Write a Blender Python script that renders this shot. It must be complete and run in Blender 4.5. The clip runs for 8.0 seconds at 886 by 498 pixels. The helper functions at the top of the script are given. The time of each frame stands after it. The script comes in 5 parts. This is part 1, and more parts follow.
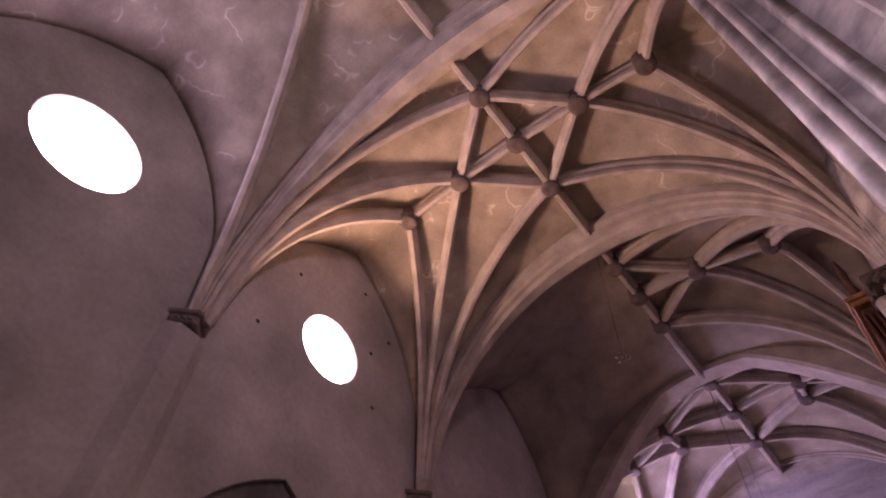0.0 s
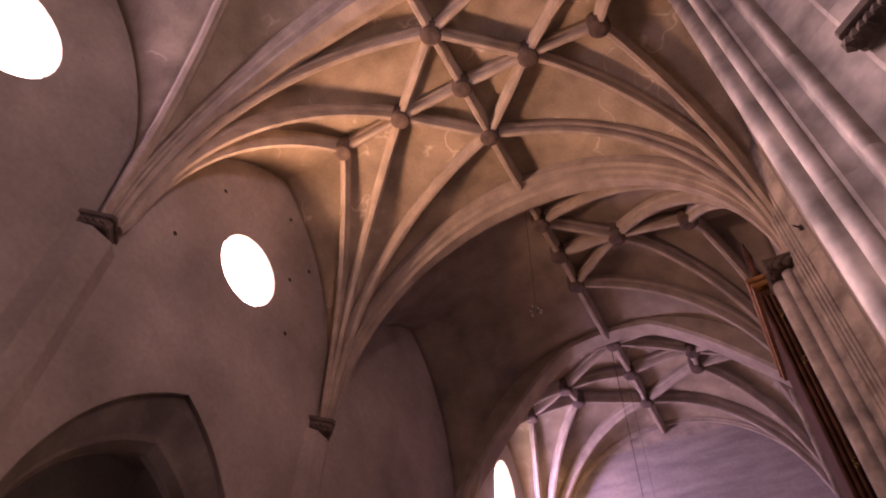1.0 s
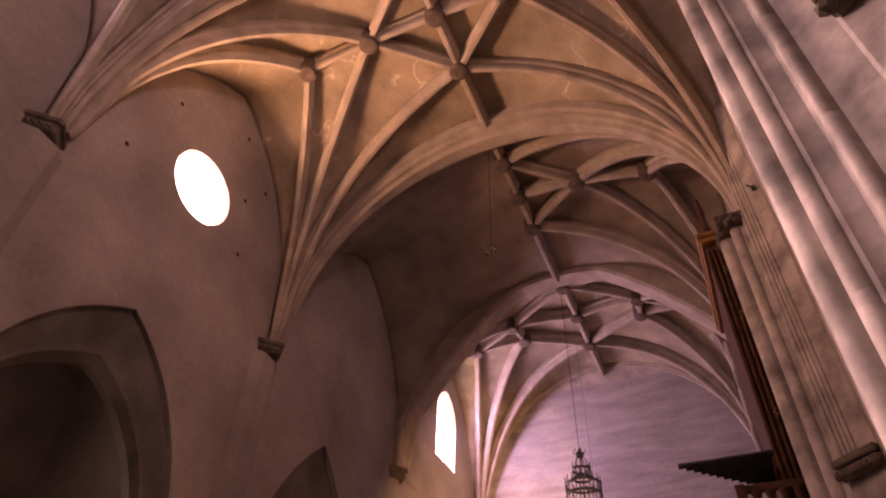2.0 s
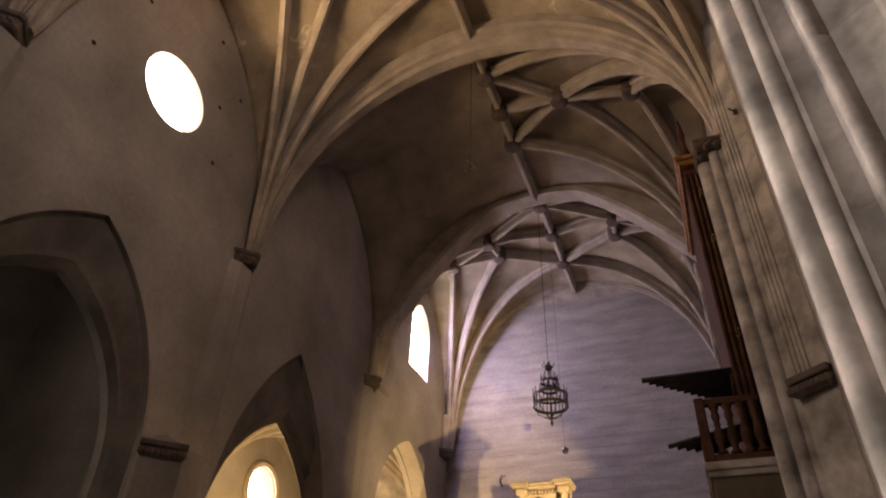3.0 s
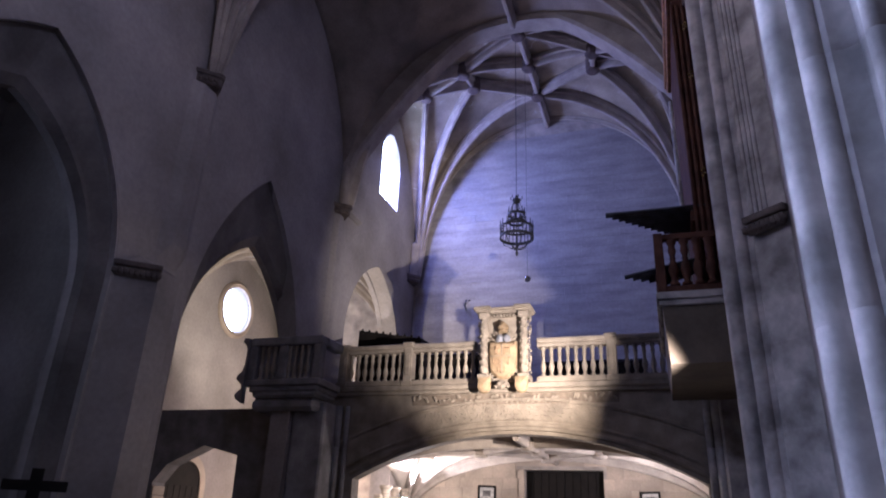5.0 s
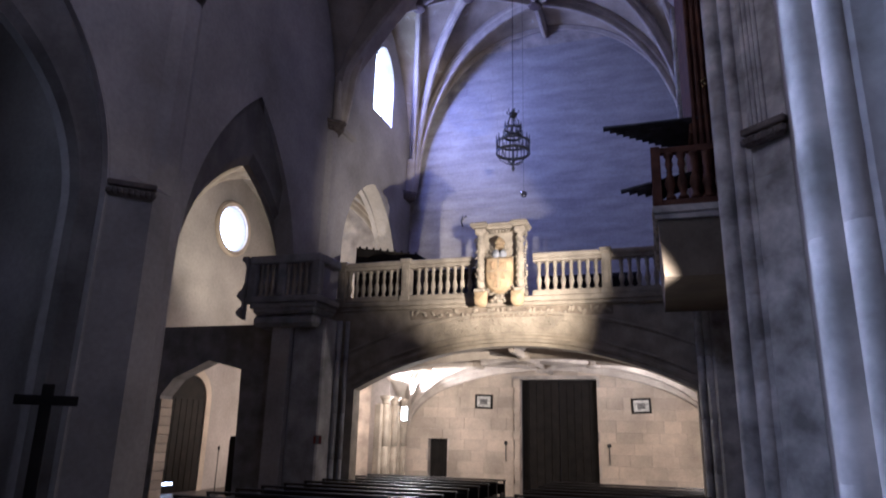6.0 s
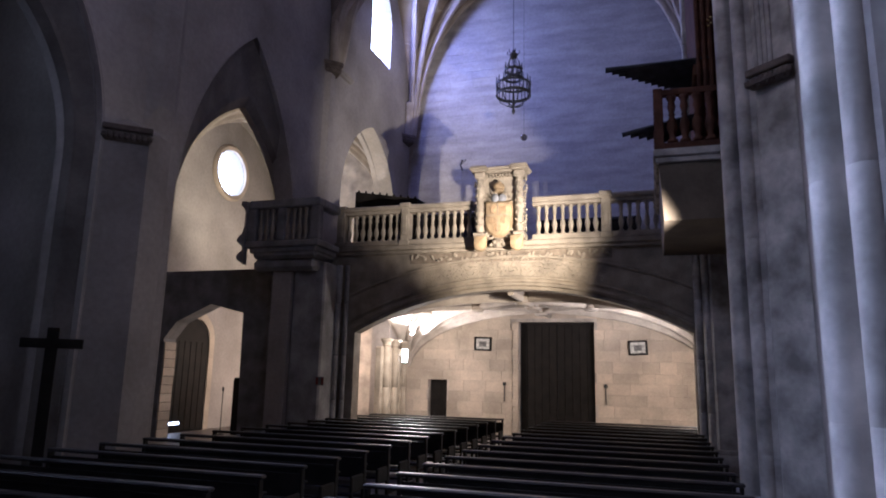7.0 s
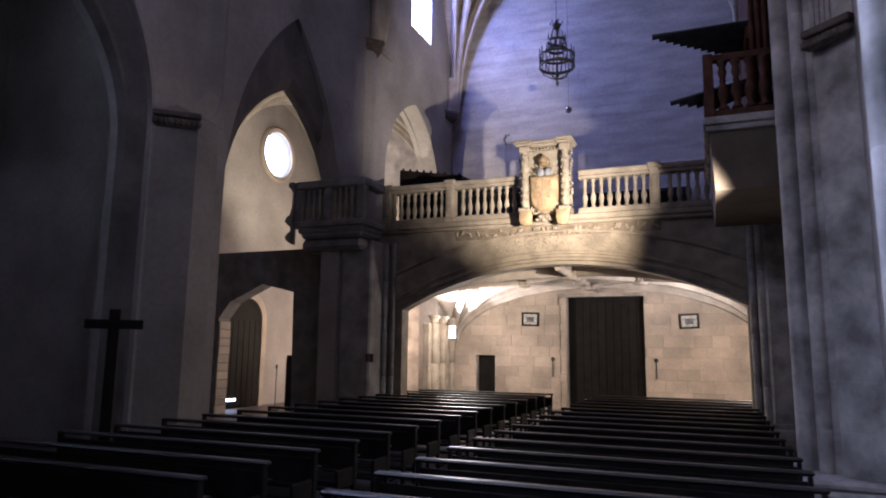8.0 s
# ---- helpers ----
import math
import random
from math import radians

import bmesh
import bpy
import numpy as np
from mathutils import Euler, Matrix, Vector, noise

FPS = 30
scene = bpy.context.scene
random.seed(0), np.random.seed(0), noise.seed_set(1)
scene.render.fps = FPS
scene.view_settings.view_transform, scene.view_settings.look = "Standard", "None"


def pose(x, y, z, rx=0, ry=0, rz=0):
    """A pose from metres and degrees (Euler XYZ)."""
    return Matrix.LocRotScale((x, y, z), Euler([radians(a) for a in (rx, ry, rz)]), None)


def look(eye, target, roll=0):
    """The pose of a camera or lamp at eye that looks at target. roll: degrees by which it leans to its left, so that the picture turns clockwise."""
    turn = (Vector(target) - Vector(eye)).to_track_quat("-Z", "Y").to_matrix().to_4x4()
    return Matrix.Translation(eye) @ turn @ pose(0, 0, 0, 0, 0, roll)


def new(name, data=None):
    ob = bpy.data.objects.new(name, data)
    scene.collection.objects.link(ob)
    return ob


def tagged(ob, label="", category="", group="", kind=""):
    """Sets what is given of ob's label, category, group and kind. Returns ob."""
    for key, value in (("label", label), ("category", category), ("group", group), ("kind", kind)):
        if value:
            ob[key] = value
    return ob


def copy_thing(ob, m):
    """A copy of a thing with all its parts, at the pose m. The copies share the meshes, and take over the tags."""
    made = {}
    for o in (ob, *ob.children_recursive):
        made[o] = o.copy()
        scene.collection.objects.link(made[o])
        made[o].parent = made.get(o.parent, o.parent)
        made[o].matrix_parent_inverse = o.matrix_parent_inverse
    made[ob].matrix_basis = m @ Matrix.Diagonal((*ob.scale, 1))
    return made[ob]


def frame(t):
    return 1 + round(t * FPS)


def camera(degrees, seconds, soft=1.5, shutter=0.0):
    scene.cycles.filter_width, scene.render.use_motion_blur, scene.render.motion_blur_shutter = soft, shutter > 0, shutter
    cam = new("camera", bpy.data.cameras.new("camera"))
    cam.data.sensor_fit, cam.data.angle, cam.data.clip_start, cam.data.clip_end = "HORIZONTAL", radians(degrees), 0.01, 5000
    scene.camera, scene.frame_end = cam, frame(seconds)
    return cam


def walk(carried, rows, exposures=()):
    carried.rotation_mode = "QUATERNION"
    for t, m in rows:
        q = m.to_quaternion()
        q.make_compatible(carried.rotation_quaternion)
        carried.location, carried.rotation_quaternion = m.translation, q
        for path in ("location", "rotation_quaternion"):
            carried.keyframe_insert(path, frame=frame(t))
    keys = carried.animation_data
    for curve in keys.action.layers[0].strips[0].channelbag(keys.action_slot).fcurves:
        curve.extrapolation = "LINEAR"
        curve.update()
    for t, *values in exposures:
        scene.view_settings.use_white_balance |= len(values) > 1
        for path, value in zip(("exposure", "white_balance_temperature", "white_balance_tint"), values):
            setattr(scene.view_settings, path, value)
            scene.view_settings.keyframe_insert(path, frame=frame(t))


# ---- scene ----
cam = camera(67.18, 8.0, soft=1.9, shutter=0.4)
EYE = (0.0, 0.0, 2.2)
PATH = [(0.0, 144.617, -2.136, 38.366), (0.5, 142.54, -2.211, 33.27), (1.0, 139.745, -1.649, 28.98),
        (1.2, 138.923, -1.918, 27.566), (2.3, 131.966, -1.799, 22.349), (2.5, 130.324, -1.998, 21.882),
        (3.0, 127.117, -1.936, 20.873), (3.5, 123.902, -2.0, 19.804), (4.0, 120.293, -2.953, 18.729),
        (4.5, 116.315, -2.533, 18.031), (5.8, 107.258, -1.49, 17.84), (6.0, 105.631, -1.389, 17.809),
        (6.5, 102.262, -1.439, 17.899), (7.0, 100.845, -1.286, 17.789), (7.5, 99.019, -1.099, 19.599),
        (8.0, 98.767, -0.731, 21.852)]
EXPOSURES = [(0.0, 0.52, 7300, 58), (1.0, 0.52, 9400, 62), (2.4, 0.45, 11800, 66), (2.6, 0.39, 11300, 42), (2.9, 0.28, 10000, 14),
             (3.2, 0.2, 7400, 16), (3.5, 0.22, 5150, 30), (4.5, 0.13, 4800, 28), (6.0, 0.07, 4680, 17), (8.0, 0.09, 4950, 17)]
walk(cam, [(t, pose(*EYE, rx, ry, rz)) for t, rx, ry, rz in PATH], EXPOSURES)

# ---- light ----
world = bpy.data.worlds.new("sky")
scene.world = world
world.use_nodes = True
sky = world.node_tree.nodes.new("ShaderNodeTexSky")
sky.sky_type, sky.sun_disc = "NISHITA", False
sky.sun_elevation, sky.sun_rotation = radians(35), radians(200)
world.node_tree.links.new(sky.outputs[0], world.node_tree.nodes["Background"].inputs[0])
world.node_tree.nodes["Background"].inputs[1].default_value = 0.1


def lamp(name, kind, place, target, power, colour, size=0.3, spot=60, blend=0.6, size_y=0, spread=180):
    data = bpy.data.lights.new(name, kind)
    data.energy, data.color = power, colour
    if kind == "AREA":
        data.shape, data.size, data.size_y = "RECTANGLE", size, size_y or size
        data.spread = radians(spread)
    elif kind == "SPOT":
        data.spot_size, data.spot_blend, data.shadow_soft_size = radians(spot), blend, size
    else:
        data.shadow_soft_size = size
    ob = new(name, data)
    ob.matrix_world = look(place, target)
    return ob


DAY = (0.44, 0.43, 1.0)
WARM = (1.0, 0.72, 0.40)
lamp("oculus_daylight", "AREA", (-10.38, 7.58, 15.05), (-4.0, 6.0, 16.6), 320, (1.0, 0.72, 0.47), 0.9, spread=145)
lamp("oculus_daylight_east", "AREA", (-10.38, 0.04, 15.05), (1.0, 4.0, 2.6), 85, (0.85, 0.86, 1.0), 1.4, spread=50)
lamp("oculus_beam", "AREA", (-10.38, 7.58, 14.95), (1.0, 4.0, 3.0), 108, (0.86, 0.87, 1.0), 1.2, spread=46)
lamp("oculus_sky_east", "AREA", (-10.45, 0.04, 15.05), (0.0, 0.04, 15.05), 160, (0.62, 0.60, 1.0), 1.5)
lamp("lancet_daylight", "AREA", (-10.6, 23.2, 16.4), (-1.0, 24.6, 12.0), 500, DAY, 1.4, size_y=2.6)
# Two spots at one point: core and added wide spill of one floodlight.
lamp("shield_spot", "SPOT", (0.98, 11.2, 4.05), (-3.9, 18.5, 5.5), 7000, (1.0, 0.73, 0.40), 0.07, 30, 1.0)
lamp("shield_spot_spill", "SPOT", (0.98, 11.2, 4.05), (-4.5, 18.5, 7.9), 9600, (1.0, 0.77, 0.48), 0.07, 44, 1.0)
# Fill for the left wall, set in an unseen window added at right.
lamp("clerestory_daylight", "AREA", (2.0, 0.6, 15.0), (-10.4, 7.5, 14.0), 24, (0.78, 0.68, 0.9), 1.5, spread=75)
lamp("porch_flood", "POINT", (-8.3, 22.8, 3.3), (0, 0, 0), 430, (1.0, 0.77, 0.50), 0.12)
lamp("porch_uplight", "SPOT", (-9.5, 25.2, 3.45), (-8.4, 23.6, 5.2), 900, (1.0, 0.82, 0.62), 0.1, 150, 0.6)
lamp("porch_flood_right", "POINT", (1.45, 20.6, 3.2), (0, 0, 0), 570, (1.0, 0.77, 0.50), 0.12)
lamp("porch_uplight_right", "SPOT", (1.35, 21.4, 3.3), (0.3, 22.2, 5.0), 800, (1.0, 0.82, 0.62), 0.1, 140, 0.6)
lamp("aisle_flood", "SPOT", (-12.2, 19.4, 6.2), (-15.2, 24.4, 11.0), 1250, (1.0, 0.76, 0.42), 0.2, 120, 0.6)
# Faint fill for the dark near aisle, from an added unseen window.
lamp("aisle_daylight", "AREA", (-16.95, 4.0, 10.45), (-10, 5.0, 4.0), 9, (0.9, 0.82, 0.9), 1.5)
lamp("aisle_door_lamp", "POINT", (-13.3, 24.6, 3.2), (0, 0, 0), 480, (1.0, 0.68, 0.38), 0.15)


# ---- materials ----
def material(name, colour, rough=0.85, metal=0.0, vary=0.25, scale=1.2, bump=0.25, fine=28.0, stain=0.35, glow=None, spread=0.0, veins=0.0, stretch=None):
    """Stone, wood or metal: broad stains, fine grain and relief."""
    m = bpy.data.materials.new(name)
    m.use_nodes = True
    nt = m.node_tree
    n, k = nt.nodes, nt.links.new
    p = n["Principled BSDF"]
    p.inputs["Roughness"].default_value, p.inputs["Metallic"].default_value = rough, metal
    geo = n.new("ShaderNodeNewGeometry")
    big = n.new("ShaderNodeTexNoise")
    big.inputs["Scale"].default_value, big.inputs["Detail"].default_value = scale, 6
    small = n.new("ShaderNodeTexNoise")
    small.inputs["Scale"].default_value, small.inputs["Detail"].default_value = fine, 5
    if stretch:
        squash = n.new("ShaderNodeVectorMath")
        squash.operation = "MULTIPLY"
        squash.inputs[1].default_value = stretch
        k(geo.outputs["Position"], squash.inputs[0])
        k(squash.outputs[0], big.inputs["Vector"])
    else:
        k(geo.outputs["Position"], big.inputs["Vector"])
    k(geo.outputs["Position"], small.inputs["Vector"])
    ramp = n.new("ShaderNodeValToRGB")
    ramp.color_ramp.elements[0].position, ramp.color_ramp.elements[1].position = 0.32, 0.68
    ramp.color_ramp.elements[0].color = (*[c * (1 - stain) for c in colour], 1)
    ramp.color_ramp.elements[1].color = (*[min(1, c * (1 + vary)) for c in colour], 1)
    k(big.outputs["Fac"], ramp.inputs["Fac"])
    mix = n.new("ShaderNodeMix")
    mix.data_type, mix.blend_type = "RGBA", "MULTIPLY"
    mix.inputs[0].default_value = 0.35
    k(ramp.outputs["Color"], mix.inputs[6])
    k(small.outputs["Fac"], mix.inputs[7])
    out = mix.outputs[2]
    if veins:
        wob = n.new("ShaderNodeTexNoise")
        wob.inputs["Scale"].default_value, wob.inputs["Detail"].default_value = 0.55, 3
        k(geo.outputs["Position"], wob.inputs["Vector"])
        dist = n.new("ShaderNodeMath")
        dist.operation = "SUBTRACT"
        dist.inputs[1].default_value = 0.5
        k(wob.outputs["Fac"], dist.inputs[0])
        ab = n.new("ShaderNodeMath")
        ab.operation = "ABSOLUTE"
        k(dist.outputs[0], ab.inputs[0])
        thin = n.new("ShaderNodeMapRange")
        thin.inputs[1].default_value, thin.inputs[2].default_value = 0.0, 0.012
        thin.inputs[3].default_value, thin.inputs[4].default_value = veins, 0.0
        k(ab.outputs[0], thin.inputs[0])
        gate = n.new("ShaderNodeMapRange")
        gate.inputs[1].default_value, gate.inputs[2].default_value = 0.50, 0.62
        k(big.outputs["Fac"], gate.inputs[0])
        both = n.new("ShaderNodeMath")
        both.operation = "MULTIPLY"
        k(thin.outputs[0], both.inputs[0])
        k(gate.outputs[0], both.inputs[1])
        salt = n.new("ShaderNodeMix")
        salt.data_type = "RGBA"
        salt.inputs[7].default_value = (0.72, 0.68, 0.60, 1)
        k(both.outputs[0], salt.inputs[0])
        k(out, salt.inputs[6])
        out = salt.outputs[2]
    if spread:
        info = n.new("ShaderNodeObjectInfo")
        hsv = n.new("ShaderNodeHueSaturation")
        mr = n.new("ShaderNodeMapRange")
        mr.inputs[3].default_value, mr.inputs[4].default_value = 1 - spread, 1 + spread
        k(info.outputs["Random"], mr.inputs[0])
        k(mr.outputs[0], hsv.inputs["Value"])
        k(out, hsv.inputs["Color"])
        out = hsv.outputs["Color"]
    k(out, p.inputs["Base Color"])
    if bump:
        b = n.new("ShaderNodeBump")
        b.inputs["Strength"].default_value, b.inputs["Distance"].default_value = bump, 0.02
        k(small.outputs["Fac"], b.inputs["Height"])
        k(b.outputs["Normal"], p.inputs["Normal"])
    if glow:
        p.inputs["Emission Color"].default_value = (*glow[:3], 1)
        p.inputs["Emission Strength"].default_value = glow[3]
    return m


PLASTER = material("limewashed wall", (0.40, 0.36, 0.33), 0.9, vary=0.2, scale=0.45, fine=9, stain=0.3)
# Dark colour puts the shade of the arch soffits into the stone.
SOFFITSTONE = material("arch stone darkened as shade", (0.19, 0.17, 0.15), 0.9, vary=0.3, scale=0.9, fine=12, stain=0.45)
WEB = material("vault web stone", (0.44, 0.37, 0.28), 0.9, vary=0.22, scale=0.9, fine=14, stain=0.38, veins=0.8)
# WEB's recipe, darker and without veins, for the third bay.
WEBPLAIN = material("darker veinless web stone", (0.36, 0.30, 0.24), 0.9, vary=0.18, scale=0.9, fine=14, stain=0.35)
BOSS = material("dark carved keystone", (0.13, 0.095, 0.08), 0.85, vary=0.3, scale=4, fine=26)
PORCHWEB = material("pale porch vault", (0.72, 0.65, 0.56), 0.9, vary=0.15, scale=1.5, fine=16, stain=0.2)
RIB = material("rib stone", (0.48, 0.415, 0.345), 0.85, vary=0.15, scale=1.6, fine=20, stain=0.25)
SHAFT = material("pier stone", (0.52, 0.48, 0.44), 0.8, vary=0.28, scale=1.9, fine=11, stain=0.55, spread=0.05)
ASHLAR = material("ashlar block", (0.60, 0.50, 0.39), 0.85, vary=0.2, scale=0.8, fine=16, stain=0.28, spread=0.13)
MORTAR = material("lime mortar", (0.58, 0.51, 0.44), 0.95, vary=0.2, scale=2, fine=20)
CARVED = material("carved limestone", (0.38, 0.32, 0.24), 0.8, vary=0.2, scale=2.5, fine=24, stain=0.3)
GILT = material("gilded relief", (0.50, 0.36, 0.20), 0.6, 0.15, vary=0.2, scale=4, fine=40, stain=0.4)
DARKSTONE = material("dark carved corbel", (0.14, 0.11, 0.09), 0.8, vary=0.3, scale=5, fine=30)
OAK = material("dark oak", (0.014, 0.011, 0.009), 0.7, vary=0.4, scale=3, fine=35, stain=0.4, spread=0.2)
PEW = material("varnished pew wood", (0.016, 0.013, 0.011), 0.62, vary=0.4, scale=4, fine=30, stain=0.4, spread=0.2)
PEWTOP = material("worn glossy pew rail", (0.016, 0.012, 0.010), 0.46, vary=0.4, scale=4, fine=30, stain=0.5, bump=0.1)
OAK.node_tree.nodes["Principled BSDF"].inputs["Specular IOR Level"].default_value = 0.2
PEW.node_tree.nodes["Principled BSDF"].inputs["Specular IOR Level"].default_value = 0.18
REDWOOD = material("red-brown organ case", (0.11, 0.050, 0.032), 0.75, vary=0.3, scale=3, fine=30, stain=0.4)
REDWOOD.node_tree.nodes["Principled BSDF"].inputs["Specular IOR Level"].default_value = 0.15
IRON = material("black wrought iron", (0.05, 0.05, 0.05), 0.5, 0.3, vary=0.3, scale=6, fine=40)
FLOOR = material("worn stone floor", (0.12, 0.10, 0.09), 0.45, vary=0.3, scale=1.5, fine=10, stain=0.4)
SKYGLOW = material("daylight pane", (0.8, 0.85, 1.0), 0.5, bump=0, glow=(0.90, 0.93, 1.0, 9.0))
BULB = material("lit lamp glass", (1, 0.9, 0.7), 0.4, bump=0, glow=(1.0, 0.84, 0.62, 30.0))
PAPER = material("pale print", (0.62, 0.60, 0.55), 0.7, vary=0.3, scale=9, stain=0.5, bump=0)
MARK = material("faded red paint", (0.30, 0.06, 0.05), 0.7)


RUDDY = material("worn red paint on stone", (0.40, 0.27, 0.15), 0.75, vary=0.4, scale=7, fine=40, stain=0.4)
HOLE = material("dark putlog cap", (0.03, 0.025, 0.02), 0.95)
# Ground darker than CARVED, for contrast behind the leaf relief.
FRIEZE = material("darker frieze ground", (0.25, 0.20, 0.145), 0.9, vary=0.3, scale=4, fine=30)
# Darker base tone than SHAFT, for the pier under the loft.
LOFTPIER = material("darker loft pier stone", (0.38, 0.36, 0.35), 0.85, vary=0.25, scale=1.8, fine=18, stain=0.4)
# Darker base tone than CARVED, for the gallery and the aisle screen.
GALLERY = material("dark gallery stone", (0.26, 0.245, 0.24), 0.85, vary=0.3, scale=2, fine=20)
# Colour darkened to dim the spot's lit patch on the organ support.
PANELSTONE = material("plaster panel darkened against spill", (0.17, 0.135, 0.095), 0.85, vary=0.15, scale=1.2, fine=14, stain=0.25)
GILTWOOD = material("gilded wood", (0.45, 0.22, 0.08), 0.4, 0.3, vary=0.3, scale=5, fine=30)
GOLD = material("bright gold leaf", (0.9, 0.68, 0.3), 0.2, 0.9, vary=0.2, scale=9, fine=40)
TINDARK = material("tarnished trumpet metal", (0.07, 0.07, 0.075), 0.5, 0.5, vary=0.3, scale=5, fine=30, bump=0.05)
IRONPALE = material("grey painted stone", (0.30, 0.30, 0.32), 0.7, vary=0.2, scale=5, fine=30)
CHROME = material("polished silver", (0.8, 0.8, 0.8), 0.08, 1.0, vary=0.05, scale=8, bump=0)
DULL = material("grey engraving", (0.16, 0.15, 0.14), 0.7, vary=0.6, scale=14, stain=0.5, bump=0)
PAPERDIM = material("grey card", (0.28, 0.27, 0.25), 0.8, bump=0)
COURSES = material("end wall courses", (0.44, 0.41, 0.40), 0.88, vary=0.14, scale=1.3, fine=10, stain=0.22, stretch=(0.5, 1.0, 2.2))


# ---- mesh helpers ----
def mesh_ob(name, bm, mat, parent=None, label="", smooth=False):
    me = bpy.data.meshes.new(name)
    bmesh.ops.recalc_face_normals(bm, faces=bm.faces)
    bm.to_mesh(me)
    bm.free()
    if smooth:
        me.polygons.foreach_set("use_smooth", [True] * len(me.polygons))
        me.set_sharp_from_angle(angle=radians(38))
    me.materials.append(mat)
    ob = new(name, me)
    ob.parent = parent
    if label:
        ob["label"] = label
    return ob


def part(name, bm, mat, parent, label="", smooth=False):
    return mesh_ob(name, bm, mat, parent, label, smooth)


def nest(root, under):
    """Hangs pieces under the part that they belong to, by name."""
    kids = list(root.children)
    for kid in kids:
        host = under.get(kid.name.split(".")[0])
        if host:
            kid.parent = next(k for k in kids if k.name.split(".")[0] == host)


def share(name, ob, parent, m):
    """One more piece on the same mesh."""
    o = new(name, ob.data)
    o.parent = parent
    o.matrix_local = m
    return o


def empty(name, place=(0, 0, 0)):
    ob = new(name)
    ob.location = place
    bpy.context.view_layer.update()
    return ob


def box(bm, x0, x1, y0, y1, z0, z1, bevel=0.0):
    r = bmesh.ops.create_cube(bm, size=1, matrix=Matrix.Translation(((x0 + x1) / 2, (y0 + y1) / 2, (z0 + z1) / 2))
                              @ Matrix.Diagonal((abs(x1 - x0), abs(y1 - y0), abs(z1 - z0), 1)))
    if bevel:
        es = list({e for v in r["verts"] for e in v.link_edges})
        bmesh.ops.bevel(bm, geom=es, offset=bevel, segments=1, affect="EDGES")


def boxed(x0, x1, y0, y1, z0, z1, bevel=0.0):
    bm = bmesh.new()
    box(bm, x0, x1, y0, y1, z0, z1, bevel)
    return bm


def lathe(bm, profile, segs=12, at=(0, 0, 0), cap=True):
    """Turned solid from (radius, height) pairs."""
    rings = []
    for r, z in profile:
        rings.append([bm.verts.new((at[0] + r * math.cos(2 * math.pi * i / segs), at[1] + r * math.sin(2 * math.pi * i / segs), at[2] + z))
                      for i in range(segs)])
    for a, b in zip(rings, rings[1:]):
        for i in range(segs):
            bm.faces.new((a[i], a[(i + 1) % segs], b[(i + 1) % segs], b[i]))
    if cap:
        bm.faces.new(rings[0][::-1])
        bm.faces.new(rings[-1])


def tube(bm, pts, r, segs=6, r_end=None):
    pts = [Vector(p) for p in pts]
    rings = []
    for i, p in enumerate(pts):
        d = (pts[min(i + 1, len(pts) - 1)] - pts[max(i - 1, 0)]).normalized()
        u = d.orthogonal().normalized()
        w = d.cross(u)
        rr = r if r_end is None else r + (r_end - r) * i / (len(pts) - 1)
        rings.append([bm.verts.new(p + rr * (math.cos(a) * u + math.sin(a) * w)) for a in [2 * math.pi * j / segs for j in range(segs)]])
    for a, b in zip(rings, rings[1:]):
        for i in range(segs):
            bm.faces.new((a[i], a[(i + 1) % segs], b[(i + 1) % segs], b[i]))
    bm.faces.new(rings[0][::-1])
    bm.faces.new(rings[-1])


def sweep(bm, pts, profile, widths=None, depths=None):
    """Sweeps a closed profile of (side, down) pairs along pts, level sideways."""
    pts = [Vector(p) for p in pts]
    rings = []
    for i, p in enumerate(pts):
        d = (pts[min(i + 1, len(pts) - 1)] - pts[max(i - 1, 0)]).normalized()
        flat = Vector((pts[-1].x - pts[0].x, pts[-1].y - pts[0].y, 0)).normalized()
        side = Vector((flat.y, -flat.x, 0))
        down = d.cross(side).normalized()
        if down.dot(Vector((flat.x, flat.y, -1.0))) < 0:
            down = -down
        w = widths[i] if widths else 1.0
        h = depths[i] if depths else 1.0
        rings.append([bm.verts.new(p + a * w * side + b * h * down) for a, b in profile])
    n = len(profile)
    for a, b in zip(rings, rings[1:]):
        for i in range(n):
            bm.faces.new((a[i], a[(i + 1) % n], b[(i + 1) % n], b[i]))
    bm.faces.new(rings[0][::-1])
    bm.faces.new(rings[-1])


def slab_with_holes(outline, holes, plane, at, thick):
    """A wall from a 2D outline with holes; plane 'x' lays it in y-z at x = at and thickens it towards -x, 'y' in x-z towards +y."""
    bm = bmesh.new()

    def place(u, v):
        return (at, u, v) if plane == "x" else (u, at, v)

    edges = []
    for loop in [outline] + holes:
        vs = [bm.verts.new(place(u, v)) for u, v in loop]
        edges += [bm.edges.new((vs[i], vs[(i + 1) % len(vs)])) for i in range(len(vs))]
    bmesh.ops.triangle_fill(bm, edges=edges, use_beauty=True, use_dissolve=False)
    ext = bmesh.ops.extrude_face_region(bm, geom=bm.faces[:])
    shift = Vector((-thick, 0, 0)) if plane == "x" else Vector((0, thick, 0))
    bmesh.ops.translate(bm, verts=[e for e in ext["geom"] if isinstance(e, bmesh.types.BMVert)], vec=shift)
    return bm


